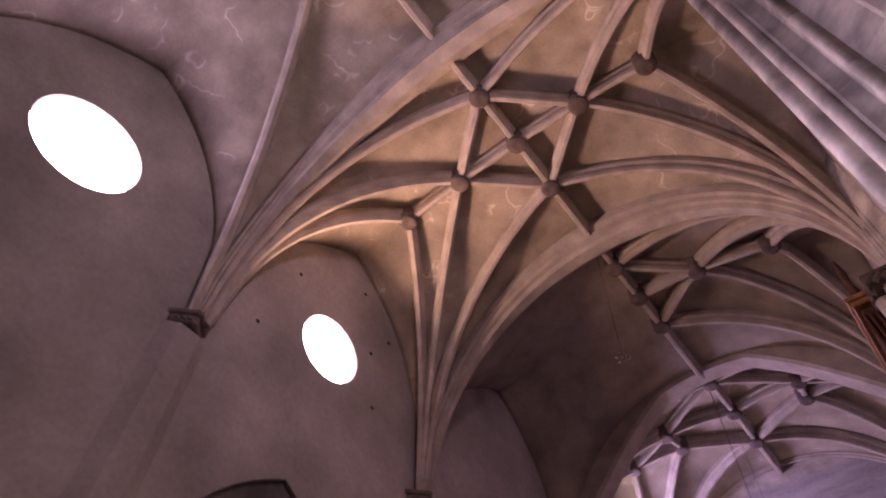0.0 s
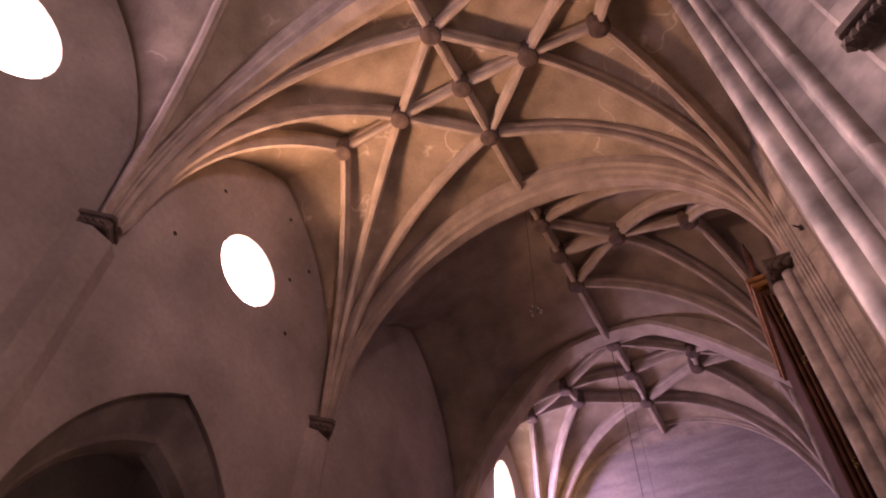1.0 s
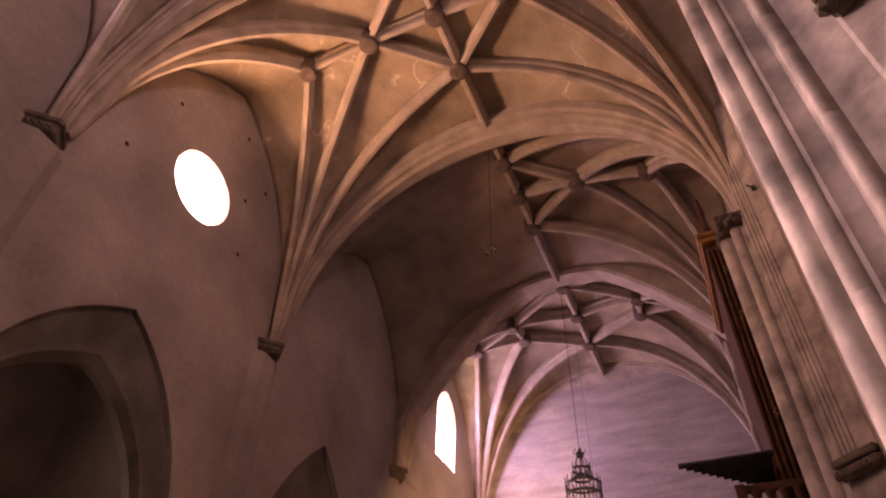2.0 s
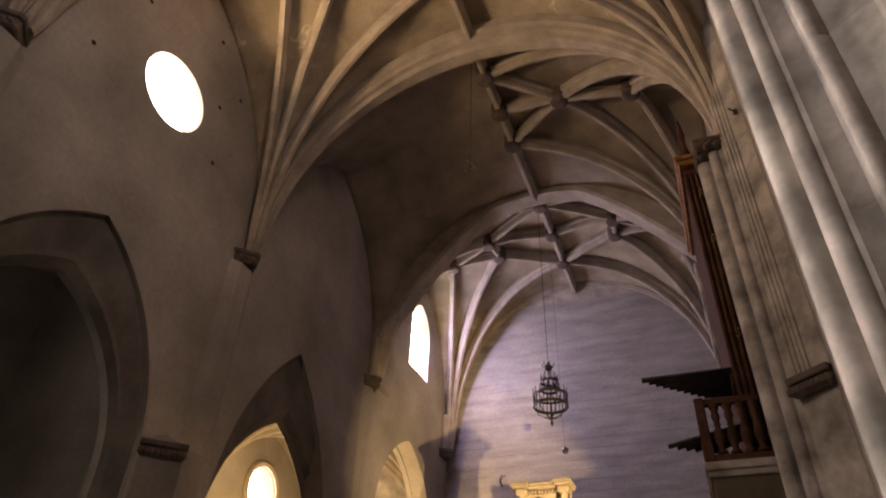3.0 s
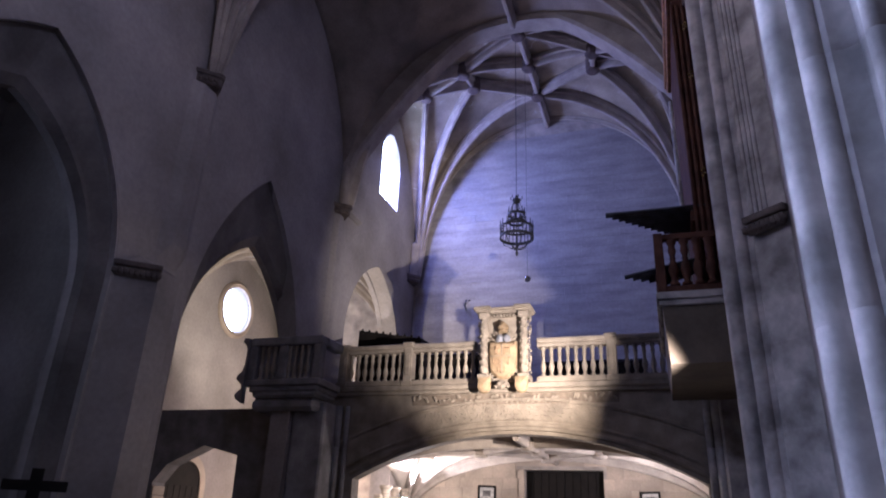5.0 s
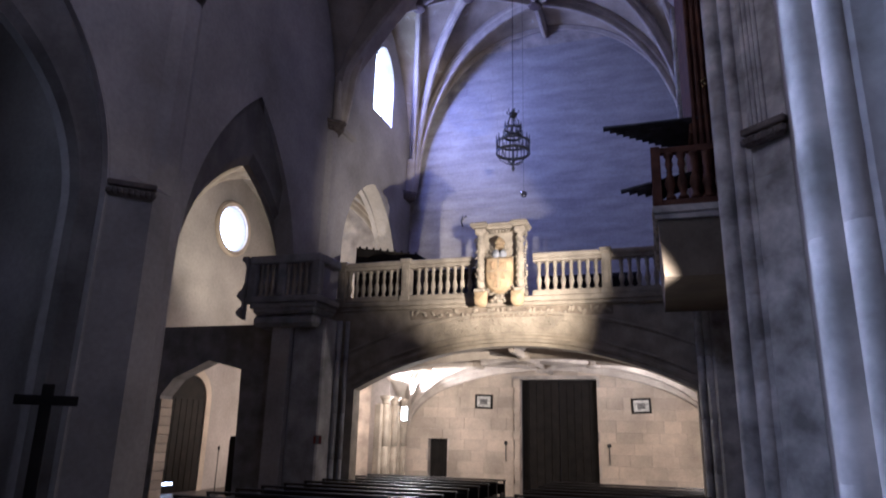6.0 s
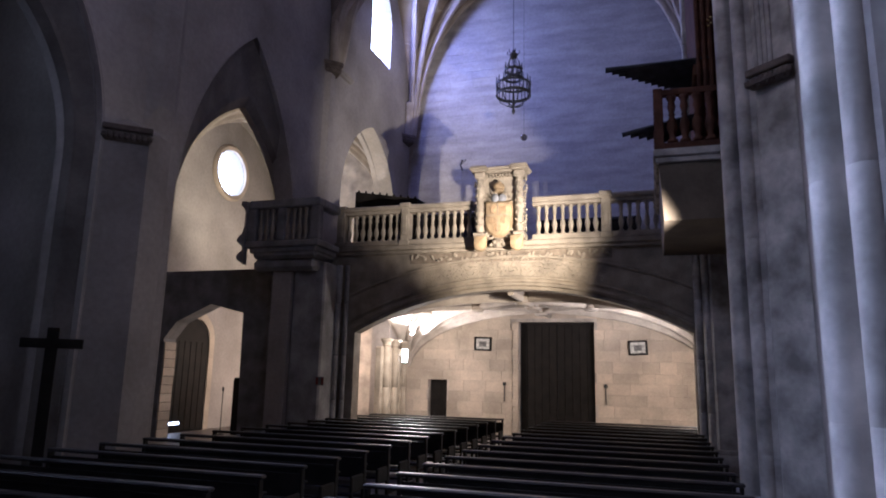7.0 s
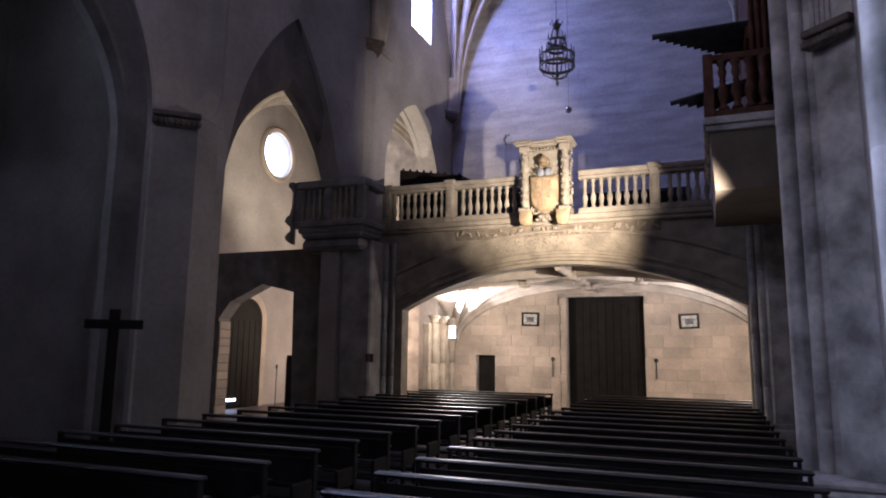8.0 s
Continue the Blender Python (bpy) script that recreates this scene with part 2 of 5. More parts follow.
def pointed(c, half, z0, spring, apex, n=12):
    """Outline of a pointed opening: sill z0, springing and apex heights."""
    rise = apex - spring
    rad = (half * half + rise * rise) / (2 * half)
    pts = [(c - half, z0)]
    ang = math.acos((rad - half) / rad)
    for i in range(n + 1):
        a = ang * i / n
        pts.append((c - half + rad - rad * math.cos(a), spring + rad * math.sin(a)))
    right = [(2 * c - u, v) for u, v in pts[:-1]]
    return pts + right[::-1]


def segmental(c, half, z0, spring, apex, n=24):
    rise = apex - spring
    rad = (half * half + rise * rise) / (2 * rise)
    ang = math.asin(half / rad)
    pts = [(c - half, z0)] + [(c + rad * math.sin(a), apex - rad + rad * math.cos(a)) for a in [ang * (2 * i / n - 1) for i in range(n + 1)]] + [(c + half, z0)]
    return pts


def ring(c, z, r, n=32):
    return [(c + r * math.cos(2 * math.pi * i / n), z + r * math.sin(2 * math.pi * i / n)) for i in range(n)]


# ---- plan ----
XL, XR, XM = -10.4, 2.1, -4.12
BAY, Y0 = 7.62, 3.85
PIERS = [Y0 + BAY * i for i in range(-1, 4)]
NAVE = (-10.4, 2.1, 12.1, 19.68, 6.3)
PORCH = (-10.35, 2.05, 2.5, 5.05, 6.6)
AISLE = (-17.0, -11.0, 8.2, 12.9, 4.6)
XA, XRA = -17.0, 8.5
YEND = 26.75

floor = mesh_ob("floor", boxed(XA - 1, XRA + 1, -12, YEND + 1, -0.3, 0), FLOOR)
tagged(floor, "worn grey stone floor of the nave", "floor", kind="structure")


# ---- vaults ----
def web_height(x, y, ys, form=NAVE):
    xl, xr, low, top, reach = form
    d = min(math.hypot(x - cx, y - cy) for cx in (xl, xr) for cy in ys)
    q = min(1, d / reach)
    return low + (top - low) * (max(0, 1 - (1 - q) ** 2.15)) ** 0.46 + 0.06 * max(0, d - reach)


RIBP = [(-0.15, 0.02), (-0.15, 0.20), (-0.09, 0.27), (-0.10, 0.42), (-0.05, 0.50), (0.05, 0.50), (0.10, 0.42), (0.09, 0.27), (0.15, 0.20), (0.15, 0.02), (0.1, -0.06), (-0.1, -0.06)]
ARCHP = [(-0.36, 0.0), (-0.36, 0.28), (-0.27, 0.32), (-0.25, 0.46), (-0.15, 0.48), (-0.12, 0.64), (0.12, 0.64), (0.15, 0.48), (0.25, 0.46), (0.27, 0.32), (0.36, 0.28), (0.36, 0.0), (0.3, -0.08), (-0.3, -0.08)]
BROADP = [(-0.95, 0.0), (-0.95, 0.16), (-0.85, 0.2), (0.85, 0.2), (0.95, 0.16), (0.95, 0.0), (0.8, -0.08), (-0.8, -0.08)]


def rib_line(a, b, ys, form, n=18):
    return [(a[0] + (b[0] - a[0]) * t, a[1] + (b[1] - a[1]) * t, web_height(a[0] + (b[0] - a[0]) * t, a[1] + (b[1] - a[1]) * t, ys, form))
            for t in [(i / n) ** 1.6 for i in range(n + 1)]]


def footed(pts, low, foot):
    """Carries a rib straight down from its first point to its corbel, tapering."""
    x, y, z = pts[0]
    n = 5
    stem = [(x, y, low + (z - low) * i / n) for i in range(n)]
    grow = [foot + (1 - foot) * (i / n) ** 0.8 for i in range(n)] + [1.0] * len(pts)
    return stem + pts, grow


def vault_bay(y_a, y_b, form=NAVE, size=1.0, web=WEB, label="ribbed star vault of tawny stone over the nave", yc=None, dy=1.75, s1=2.0, s2=3.95, boss=BOSS, twin=0.0, plain=False, bare_left=False):
    ys = (y_a, y_b)
    xl, xr = form[:2]
    xm, wide = (xl + xr) / 2 + (0.03 if form is NAVE else 0), (xr - xl) / 12.5
    nx, ny = 56, 36
    bm = bmesh.new()
    grid = [[bm.verts.new((xl - 0.05 + (xr - xl + 0.1) * i / nx, y_a + (y_b - y_a) * j / ny, web_height(xl + (xr - xl) * i / nx, y_a + (y_b - y_a) * j / ny, ys, form)))
             for j in range(ny + 1)] for i in range(nx + 1)]
    for i in range(nx):
        for j in range(ny):
            bm.faces.new((grid[i][j], grid[i + 1][j], grid[i + 1][j + 1], grid[i][j + 1]))
    vault = mesh_ob("ceiling", bm, web, smooth=True)
    mod = vault.modifiers.new("thick", "SOLIDIFY")
    mod.thickness, mod.offset = 0.3, 1.0
    tagged(vault, label, "ceiling", kind="structure")
    yc = yc or (y_a + y_b) / 2 - 0.15
    s1, s2 = s1 * wide, s2 * wide
    centre, north, south = (xm, yc), (xm, yc + dy), (xm, yc - dy)
    lat = {sx: ((xm + sx * s1, yc), (xm + sx * s2, yc)) for sx in (-1, 1)}
    lines = [(south, (xm, y_a)), (south, centre), (centre, north), (north, (xm, y_b))]
    extra = []
    for sx, cx in ((-1, xl), (1, xr)):
        inner, outer = lat[sx]
        if twin:
            near, far = (inner[0], yc - twin), (inner[0] + sx * -0.1, yc + twin)
            lines += [(centre, near), (north, far), (near, far), (near, south), (near, outer), (far, outer)]
            extra += [near, far]
            for cy, tip, mid in ((y_a, south, near), (y_b, north, far)):
                c = (cx - sx * 0.14, cy + (0.14 if cy == y_a else -0.14))
                lines += [(c, outer), (c, mid), (c, tip)]
            continue
        if plain:
            lines += [((cx - sx * 0.14, cy + (0.14 if cy == y_a else -0.14)), centre) for cy in ys]
            continue
        if bare_left and sx < 0:
            continue
        lines += [(centre, inner), (inner, outer), (inner, north), (inner, south)]
        extra.append(inner)
        for cy, tip in ((y_a, south), (y_b, north)):
            c = (cx - sx * 0.14 * size, cy + (0.14 if cy == y_a else -0.14) * size)
            lines += [(c, outer), (c, inner), (c, tip)]
    for a, b in lines:
        bm = bmesh.new()
        pts, grow = rib_line(a, b, ys, form), None
        if min(abs(a[0] - xl), abs(a[0] - xr)) < 0.3:
            pts, grow = footed(pts, form[2] + (0.5 if form[2] > 12 else 0.1), 0.45)
        sweep(bm, pts, [(u * size, v * size) for u, v in RIBP], grow, grow)
        part("rib", bm, RIB, vault, smooth=True)
    outers = [] if plain else [lat[1][1]] if bare_left else [lat[-1][1], lat[1][1]]
    for c in ([centre] if plain else [centre, north, south]) + outers + extra:
        bm = bmesh.new()
        z = web_height(c[0], c[1], ys, form)
        lathe(bm, [(r * size, h * size) for r, h in ((0.14, -0.62), (0.24, -0.59), (0.29, -0.52), (0.26, -0.46), (0.29, -0.40), (0.29, 0.05))], 14, (c[0], c[1], z))
        part("boss", bm, boss, vault, "round carved keystone")
    return vault


WEST = (-10.4, 2.1, 12.1, 20.25, 6.3)
vaults = [vault_bay(PIERS[0], PIERS[1], plain=True), vault_bay(PIERS[1], PIERS[2]),
          vault_bay(PIERS[2], PIERS[3], web=WEBPLAIN, yc=14.5, dy=1.55, s2=4.2, bare_left=True),
          vault_bay(PIERS[3], PIERS[4], WEST, yc=22.2, dy=2.05, s1=2.62, s2=4.45, twin=0.65)]
CARCH = [(-0.42, -1.3), (-0.42, 0.10), (-0.32, 0.2), (0.32, 0.2), (0.42, 0.10), (0.42, -1.3)]
for i, y in enumerate(PIERS):
    bm = bmesh.new()
    profile = CARCH if i == 3 else [(u * 1.55, v * 1.2) for u, v in ARCHP] if i < 4 else [(u * 0.6, v * 0.4) for u, v in RIBP]
    shift = 0.25 if i == 3 else -0.1 if i == 4 else 0.3
    pts, widths = [], []
    for j in range(41):
        u = -1 + 2 * j / 40
        u = math.copysign(1 - (1 - abs(u)) ** 1.5, u)
        x = XM + u * (XR - XL - 0.16) / 2
        z = web_height(x, y, (y,), WEST if i == 4 else NAVE)
        if i == 3:
            z = min(z, 20.2 - 0.32 * abs(x - XM) ** 1.58)
        pts.append((x, y + shift * (1 if i in (3, 4) else 1 - abs(u) ** 4), z))
        widths.append(1.0 if i > 2 else 1.0 - 0.72 * abs(u) ** 2)
    deep = [1.0 if i > 2 else 0.45 + 0.55 * w for w in widths]
    for half, wd, dp in ((pts[:21], widths[:21], deep[:21]), (pts[20:][::-1], widths[20:][::-1], deep[20:][::-1])):
        line, grow = footed(half, 12.62, 0.4)
        sweep(bm, line, profile, [wd[0] * q for q in grow[:5]] + wd, [dp[0] * q for q in grow[:5]] + dp)
    part("transverse_arch", bm, RIB, vaults[min(i, 3)], "moulded transverse arch", smooth=True)
aisle_label = "ribbed aisle vault of pale plastered stone"
vault_bay(PIERS[2], PIERS[3], AISLE, 0.8, PLASTER, aisle_label)
vault_bay(PIERS[3], YEND + 0.1, AISLE, 0.8, PLASTER, aisle_label)
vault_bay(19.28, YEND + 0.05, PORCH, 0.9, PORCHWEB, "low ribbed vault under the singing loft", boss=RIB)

# ---- nave walls ----
YS, YN = -12.0, YEND
ARCADE = [(Y0 + BAY * k + 3.4, k) for k in (-1, 0, 1, 2)]
ARCADE[3] = (ARCADE[3][0] + 0.25, 2)
outline = [(YS, 0), (YN, 0), (YN, 19.8), (YS, 19.8)]
OCULI = (Y0 - BAY / 2, Y0 + BAY / 2 - 0.08)
ARCH_OUT = {-1: (0.0, 2.62, 6.6, 10.75), 0: (0.0, 2.62, 6.6, 10.75), 1: (-0.15, 2.62, 5.8, 11.4), 2: (0.0, 2.5, 8.3, 11.75)}
ARCH_IN = {-1: (0.0, 2.34, 6.3, 9.5), 0: (0.0, 2.34, 6.3, 9.5), 1: (0.40, 2.72, 5.4, 9.6), 2: (0.1, 2.42, 8.3, 11.6)}
holes = [pointed(c + ARCH_OUT[k][0], ARCH_OUT[k][1], 0.12, *ARCH_OUT[k][2:]) for c, k in ARCADE]
holes += [ring(OCULI[0], 14.98, 1.25), ring(OCULI[1], 14.98, 1.0)] + [pointed(23.2, 0.97, 14.85, 16.9, 18.15)]
wall_w = mesh_ob("wall_left", slab_with_holes(outline, holes, "x", XL, 0.6), PLASTER)
tagged(wall_w, "tall limewashed nave wall with pointed arcade and round windows", "wall", kind="structure")
holes2 = [pointed(c + ARCH_IN[k][0], ARCH_IN[k][1], 0.12, *ARCH_IN[k][2:]) for c, k in ARCADE]
holes2 += [ring(OCULI[0], 14.98, 1.18), ring(OCULI[1], 14.98, 0.96)] + [pointed(23.2, 0.93, 14.9, 16.9, 18.1)]
wall_w2 = mesh_ob("wall_left_inner_order", slab_with_holes(outline, holes2, "x", XL - 0.604, 0.2), PLASTER)
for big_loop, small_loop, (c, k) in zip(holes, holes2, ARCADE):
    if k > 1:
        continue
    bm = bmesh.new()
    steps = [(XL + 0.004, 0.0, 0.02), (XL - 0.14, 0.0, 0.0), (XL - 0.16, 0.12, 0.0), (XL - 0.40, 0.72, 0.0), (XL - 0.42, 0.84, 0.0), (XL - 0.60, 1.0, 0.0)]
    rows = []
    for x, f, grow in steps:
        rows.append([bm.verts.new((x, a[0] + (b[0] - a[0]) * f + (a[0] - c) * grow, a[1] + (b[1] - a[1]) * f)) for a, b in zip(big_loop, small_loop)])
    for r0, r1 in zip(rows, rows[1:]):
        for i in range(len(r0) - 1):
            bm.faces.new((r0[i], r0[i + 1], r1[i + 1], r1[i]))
    part("arch_splay", bm, SOFFITSTONE, wall_w, "deep moulded soffit of the pointed arch")
tagged(wall_w2, "inner stone order of the nave arcade", "wall", kind="structure")
# The round hole serves an added, unseen window.
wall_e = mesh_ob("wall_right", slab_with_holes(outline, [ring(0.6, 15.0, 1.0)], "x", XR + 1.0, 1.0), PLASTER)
tagged(wall_e, "tall plastered nave wall behind clustered piers", "wall", kind="structure")
# Added closing surfaces; the one across the aisle blocks lamp spill.
for nm, b in (("wall_back", boxed(XA, XR + 1, YS - 0.5, YS, 0, 21)),
              ("ceiling_back", boxed(XL, XR + 1, YS, PIERS[0], 19.6, 20)),
              ("ceiling_aisle", boxed(XA - 0.8, XL - 0.6, YS, PIERS[2], 12.9, 13.2)),
              ("wall_aisle_partition", boxed(XA, XL - 0.62, 11.2, 11.6, 0, 13))):
    tagged(mesh_ob(nm, b, PLASTER), "plain plastered stone surface added to close off the church", "ceiling" if "ceil" in nm else "wall", kind="structure")
# The second round hole, at y = 4, is for an added window.
aw = mesh_ob("wall_aisle_left", slab_with_holes([(YS, 0), (YN, 0), (YN, 14), (YS, 14)], [ring(23.0, 10.45, 0.95), ring(4.0, 10.45, 0.95)], "x", XA, 0.8), PLASTER)
tagged(aw, "plastered aisle wall with a round window", "wall", kind="structure")

# ---- west wall ----
END = mesh_ob("wall_end", slab_with_holes([(XA, 0), (XRA, 0), (XRA, 21), (XA, 21)], [[(-5.40, 0.02), (-2.42, 0.02), (-2.42, 4.45), (-5.40, 4.45)], [(-9.2, 0.02), (-8.4, 0.02), (-8.4, 2.1), (-9.2, 2.1)]], "y", YEND, 0.8), MORTAR)
tagged(END, "end wall of pale coursed stone", "wall", kind="structure")


def window_pane(name, x, y, z, h):
    p = mesh_ob(name, boxed(x - 0.02, x, y - h[0], y + h[0], z - h[1], z + h[1]), SKYGLOW)
    p.visible_shadow = False
    tagged(p, "bright daylight pane", "window", kind="structure")


window_pane("window_1", XL - 0.55, OCULI[0], 14.98, (1.24, 1.24))
window_pane("window_2", XL - 0.5, OCULI[1], 14.98, (0.98, 0.98))
window_pane("window_3", XL - 0.5, 23.2, 16.5, (0.95, 1.65))
# Unseen pane added to hold the left wall fill.
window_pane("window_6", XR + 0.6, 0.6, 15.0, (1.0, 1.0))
# Unseen pane added to hold the near aisle fill.
window_pane("window_5", XA - 0.5, 4.0, 10.45, (1, 1))
window_pane("window_4", XA - 0.5, 23.0, 10.45, (1, 1))

# ---- singing loft ----
YF = 18.5
ARCHL = segmental(-3.96, 4.81, 0, 3.45, 4.68)
front = [(-10.35, 0)] + ARCHL + [(XR - 0.02, 0), (XR - 0.02, 5.86), (-10.35, 5.86)]
loft = mesh_ob("loft_front", slab_with_holes(front, [], "y", YF, 0.45), CARVED)
tagged(loft, "carved stone front of the singing loft on a low arch", "loft", kind="structure")
tagged(mesh_ob("loft_floor", boxed(-10.35, XR - 0.02, YF + 0.45, YEND - 0.01, 5.55, 5.86), PLASTER), "stone floor of the singing loft", "floor", kind="structure")
# mouldings and carving on the loft front
for k, (off, r) in enumerate(((0.16, 0.07), (0.34, 0.05), (0.95, 0.05))):
    bm = bmesh.new()
    seg = segmental(-3.96, 4.81 + off * 0.6, 0, 3.45 + off, 4.68 + off, 30)[1:-1]
    tube(bm, [(u, YF - 0.02, v) for u, v in seg], r, 6)
    part("moulding", bm, CARVED, loft)
rng = random.Random(5)


def lumps(name, spots, parent, mat, label, y, depth=0.05):
    bm = bmesh.new()
    for x, z, s in spots:
        m = Matrix.LocRotScale((x, y, z), Euler((0, rng.uniform(0, 3), 0)), (s * rng.uniform(0.7, 1.5), depth, s * rng.uniform(0.4, 0.8)))
        bmesh.ops.create_icosphere(bm, subdivisions=1, radius=1, matrix=m)
    return part(name, bm, mat, parent, label)


part("frieze_ground", boxed(-7.05, -1.15, YF - 0.012, YF - 0.002, 5.50, 5.79), FRIEZE, loft, "darker ground of the leaf frieze")
lumps("foliage_frieze", [(-7.0 + 0.155 * i + rng.uniform(-.05, .05), 5.65 + rng.uniform(-0.08, 0.08), 0.08) for i in range(38)], loft, CARVED, "carved leaf frieze below the balustrade", YF - 0.04)
spots = []
for row in range(5):
    for i in range(62):
        u = -6.6 + 5.2 * i / 61
        base = 4.68 - (u + 3.96) ** 2 / 19.5
        spots.append((u + rng.uniform(-.04, .04), base + 0.42 + 0.115 * row + rng.uniform(-.03, .03), 0.042))
lumps("carved_band", spots, loft, CARVED, "weathered carved band above the arch", YF - 0.002, 0.035)

# ---- balustrade ----
BAL = [(0.075, 0), (0.075, 0.05), (0.04, 0.09), (0.055, 0.16), (0.082, 0.27), (0.06, 0.40), (0.035, 0.47), (0.05, 0.50), (0.035, 0.53), (0.06, 0.64), (0.045, 0.74), (0.07, 0.79), (0.07, 0.84)]
bm = bmesh.new()
lathe(bm, BAL, 10)
bal_mesh = bpy.data.meshes.new("baluster")
bm.to_mesh(bal_mesh)
bm.free()
bal_mesh.materials.append(CARVED)
bal_mesh.polygons.foreach_set("use_smooth", [True] * len(bal_mesh.polygons))


def balustrade(a, b, z, posts, gaps, label, pitch=0.225, mat=CARVED):
    """A stone balustrade from a to b in plan; posts and gaps by distance along it."""
    ax, ay = a
    length = math.hypot(b[0] - ax, b[1] - ay)
    root = empty("balustrade")
    root.matrix_world = pose(ax, ay, z, 0, 0, math.degrees(math.atan2(b[1] - ay, b[0] - ax)))
    tagged(root, label, "balustrade", "loft balustrades")
    cuts = sorted(gaps)
    runs, at = [], 0.0
    for u0, u1 in cuts + [(length, length)]:
        if u0 - at > 0.05:
            runs.append((at, u0))
        at = u1
    for u0, u1 in runs:
        bm = boxed(u0, u1, -0.17, 0.17, 0.0, 0.16, 0.02)
        box(bm, u0, u1, -0.21, 0.21, 0.0, 0.06, 0.01)
        part("plinth", bm, mat, root)
        bm = boxed(u0, u1, -0.15, 0.15, 1.0, 1.10, 0.02)
        box(bm, u0, u1, -0.2, 0.2, 1.10, 1.25, 0.03)
        part("handrail", bm, mat, root)
    for u in posts:
        bm = boxed(u - 0.13, u + 0.13, -0.19, 0.19, 0.0, 1.25, 0.02)
        box(bm, u - 0.17, u + 0.17, -0.24, 0.24, 1.16, 1.30, 0.02)
        box(bm, u - 0.17, u + 0.17, -0.24, 0.24, -0.02, 0.14, 0.02)
        box(bm, u - 0.08, u + 0.08, -0.22, 0.22, 0.3, 0.95, 0.02)
        part("post", bm, mat, root)
    n = int(length / pitch)
    for i in range(n):
        u = (i + 0.5) * length / n
        if any(abs(u - p) < 0.22 for p in posts) or any(g0 - 0.08 < u < g1 + 0.08 for g0, g1 in gaps):
            continue
        o = new("baluster", bal_mesh)
        o.parent = root
        o.matrix_local = pose(u, 0, 0.16)
    return root


ZB = 6.06
cornice = boxed(-10.3, XR - 0.05, YF - 0.22, YF + 0.6, 5.90, ZB - 0.004, 0.03)
box(cornice, -10.3, XR - 0.05, YF - 0.14, YF + 0.5, 5.80, 5.90, 0.02)
part("cornice", cornice, CARVED, loft)
balustrade((-9.45, YF), (0.6, YF), ZB, [0.12, 2.25, 8.17, 9.9], [(4.38, 6.12)], "pale stone balustrade with turned balusters, lit warmly")
# dark gallery that wraps the pier
gal = empty("gallery", (-10.6, 17.3, 0))
tagged(gal, "dark stone gallery with balusters wrapping the pier", "gallery")
g = Vector((-10.6, 17.3, 0))


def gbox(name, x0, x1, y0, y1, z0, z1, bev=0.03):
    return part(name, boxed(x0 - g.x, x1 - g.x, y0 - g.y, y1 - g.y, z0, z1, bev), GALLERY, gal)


gbox("cornice", -11.75, -9.3, 16.85, YF - 0.25, 5.86, 6.06)
gbox("corbel_course", -11.55, -9.42, 16.98, YF - 0.25, 5.55, 5.86, 0.08)
gbox("corbel_course", -11.62, -9.38, 16.92, YF - 0.25, 5.7, 5.88, 0.04)
gbox("handrail", -11.72, -9.32, 16.88, 17.2, 7.06, 7.32, 0.04)
gbox("handrail", -9.62, -9.30, 17.205, YF - 0.26, 7.06, 7.32, 0.04)
for x in (-11.6, -10.6, -9.47):
    gbox("post", x - 0.14, x + 0.14, 16.9, 17.18, 6.06, 7.06)
for i in range(8):
    x = -11.35 + 0.2 * i + (0.12 if i > 2 else 0)
    o = new("baluster", bal_mesh)
    o.parent = gal
    o.matrix_local = Matrix.Translation((x - g.x, 17.04 - g.y, 6.06)) @ Matrix.Diagonal((1, 1, 1.18, 1))
# Added backing closes the baluster gaps in place of the pier behind.
gbox("parapet_panel", -11.5, -9.5, 17.12, 17.2, 6.064, 7.056, 0.0)
sil = [(0.0, 7.30), (-0.14, 7.30), (-0.16, 7.18), (-0.08, 7.10), (-0.02, 6.95), (-0.03, 6.5), (-0.08, 6.3), (-0.18, 6.2), (-0.22, 6.08),
       (-0.14, 5.98), (-0.06, 5.9), (-0.05, 5.78), (-0.14, 5.7), (-0.2, 5.6), (-0.16, 5.48), (-0.04, 5.4), (0.0, 5.36)]
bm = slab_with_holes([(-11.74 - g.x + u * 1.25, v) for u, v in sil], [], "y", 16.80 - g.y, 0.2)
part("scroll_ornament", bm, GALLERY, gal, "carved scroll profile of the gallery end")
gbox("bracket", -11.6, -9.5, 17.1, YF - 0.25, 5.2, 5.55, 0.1)


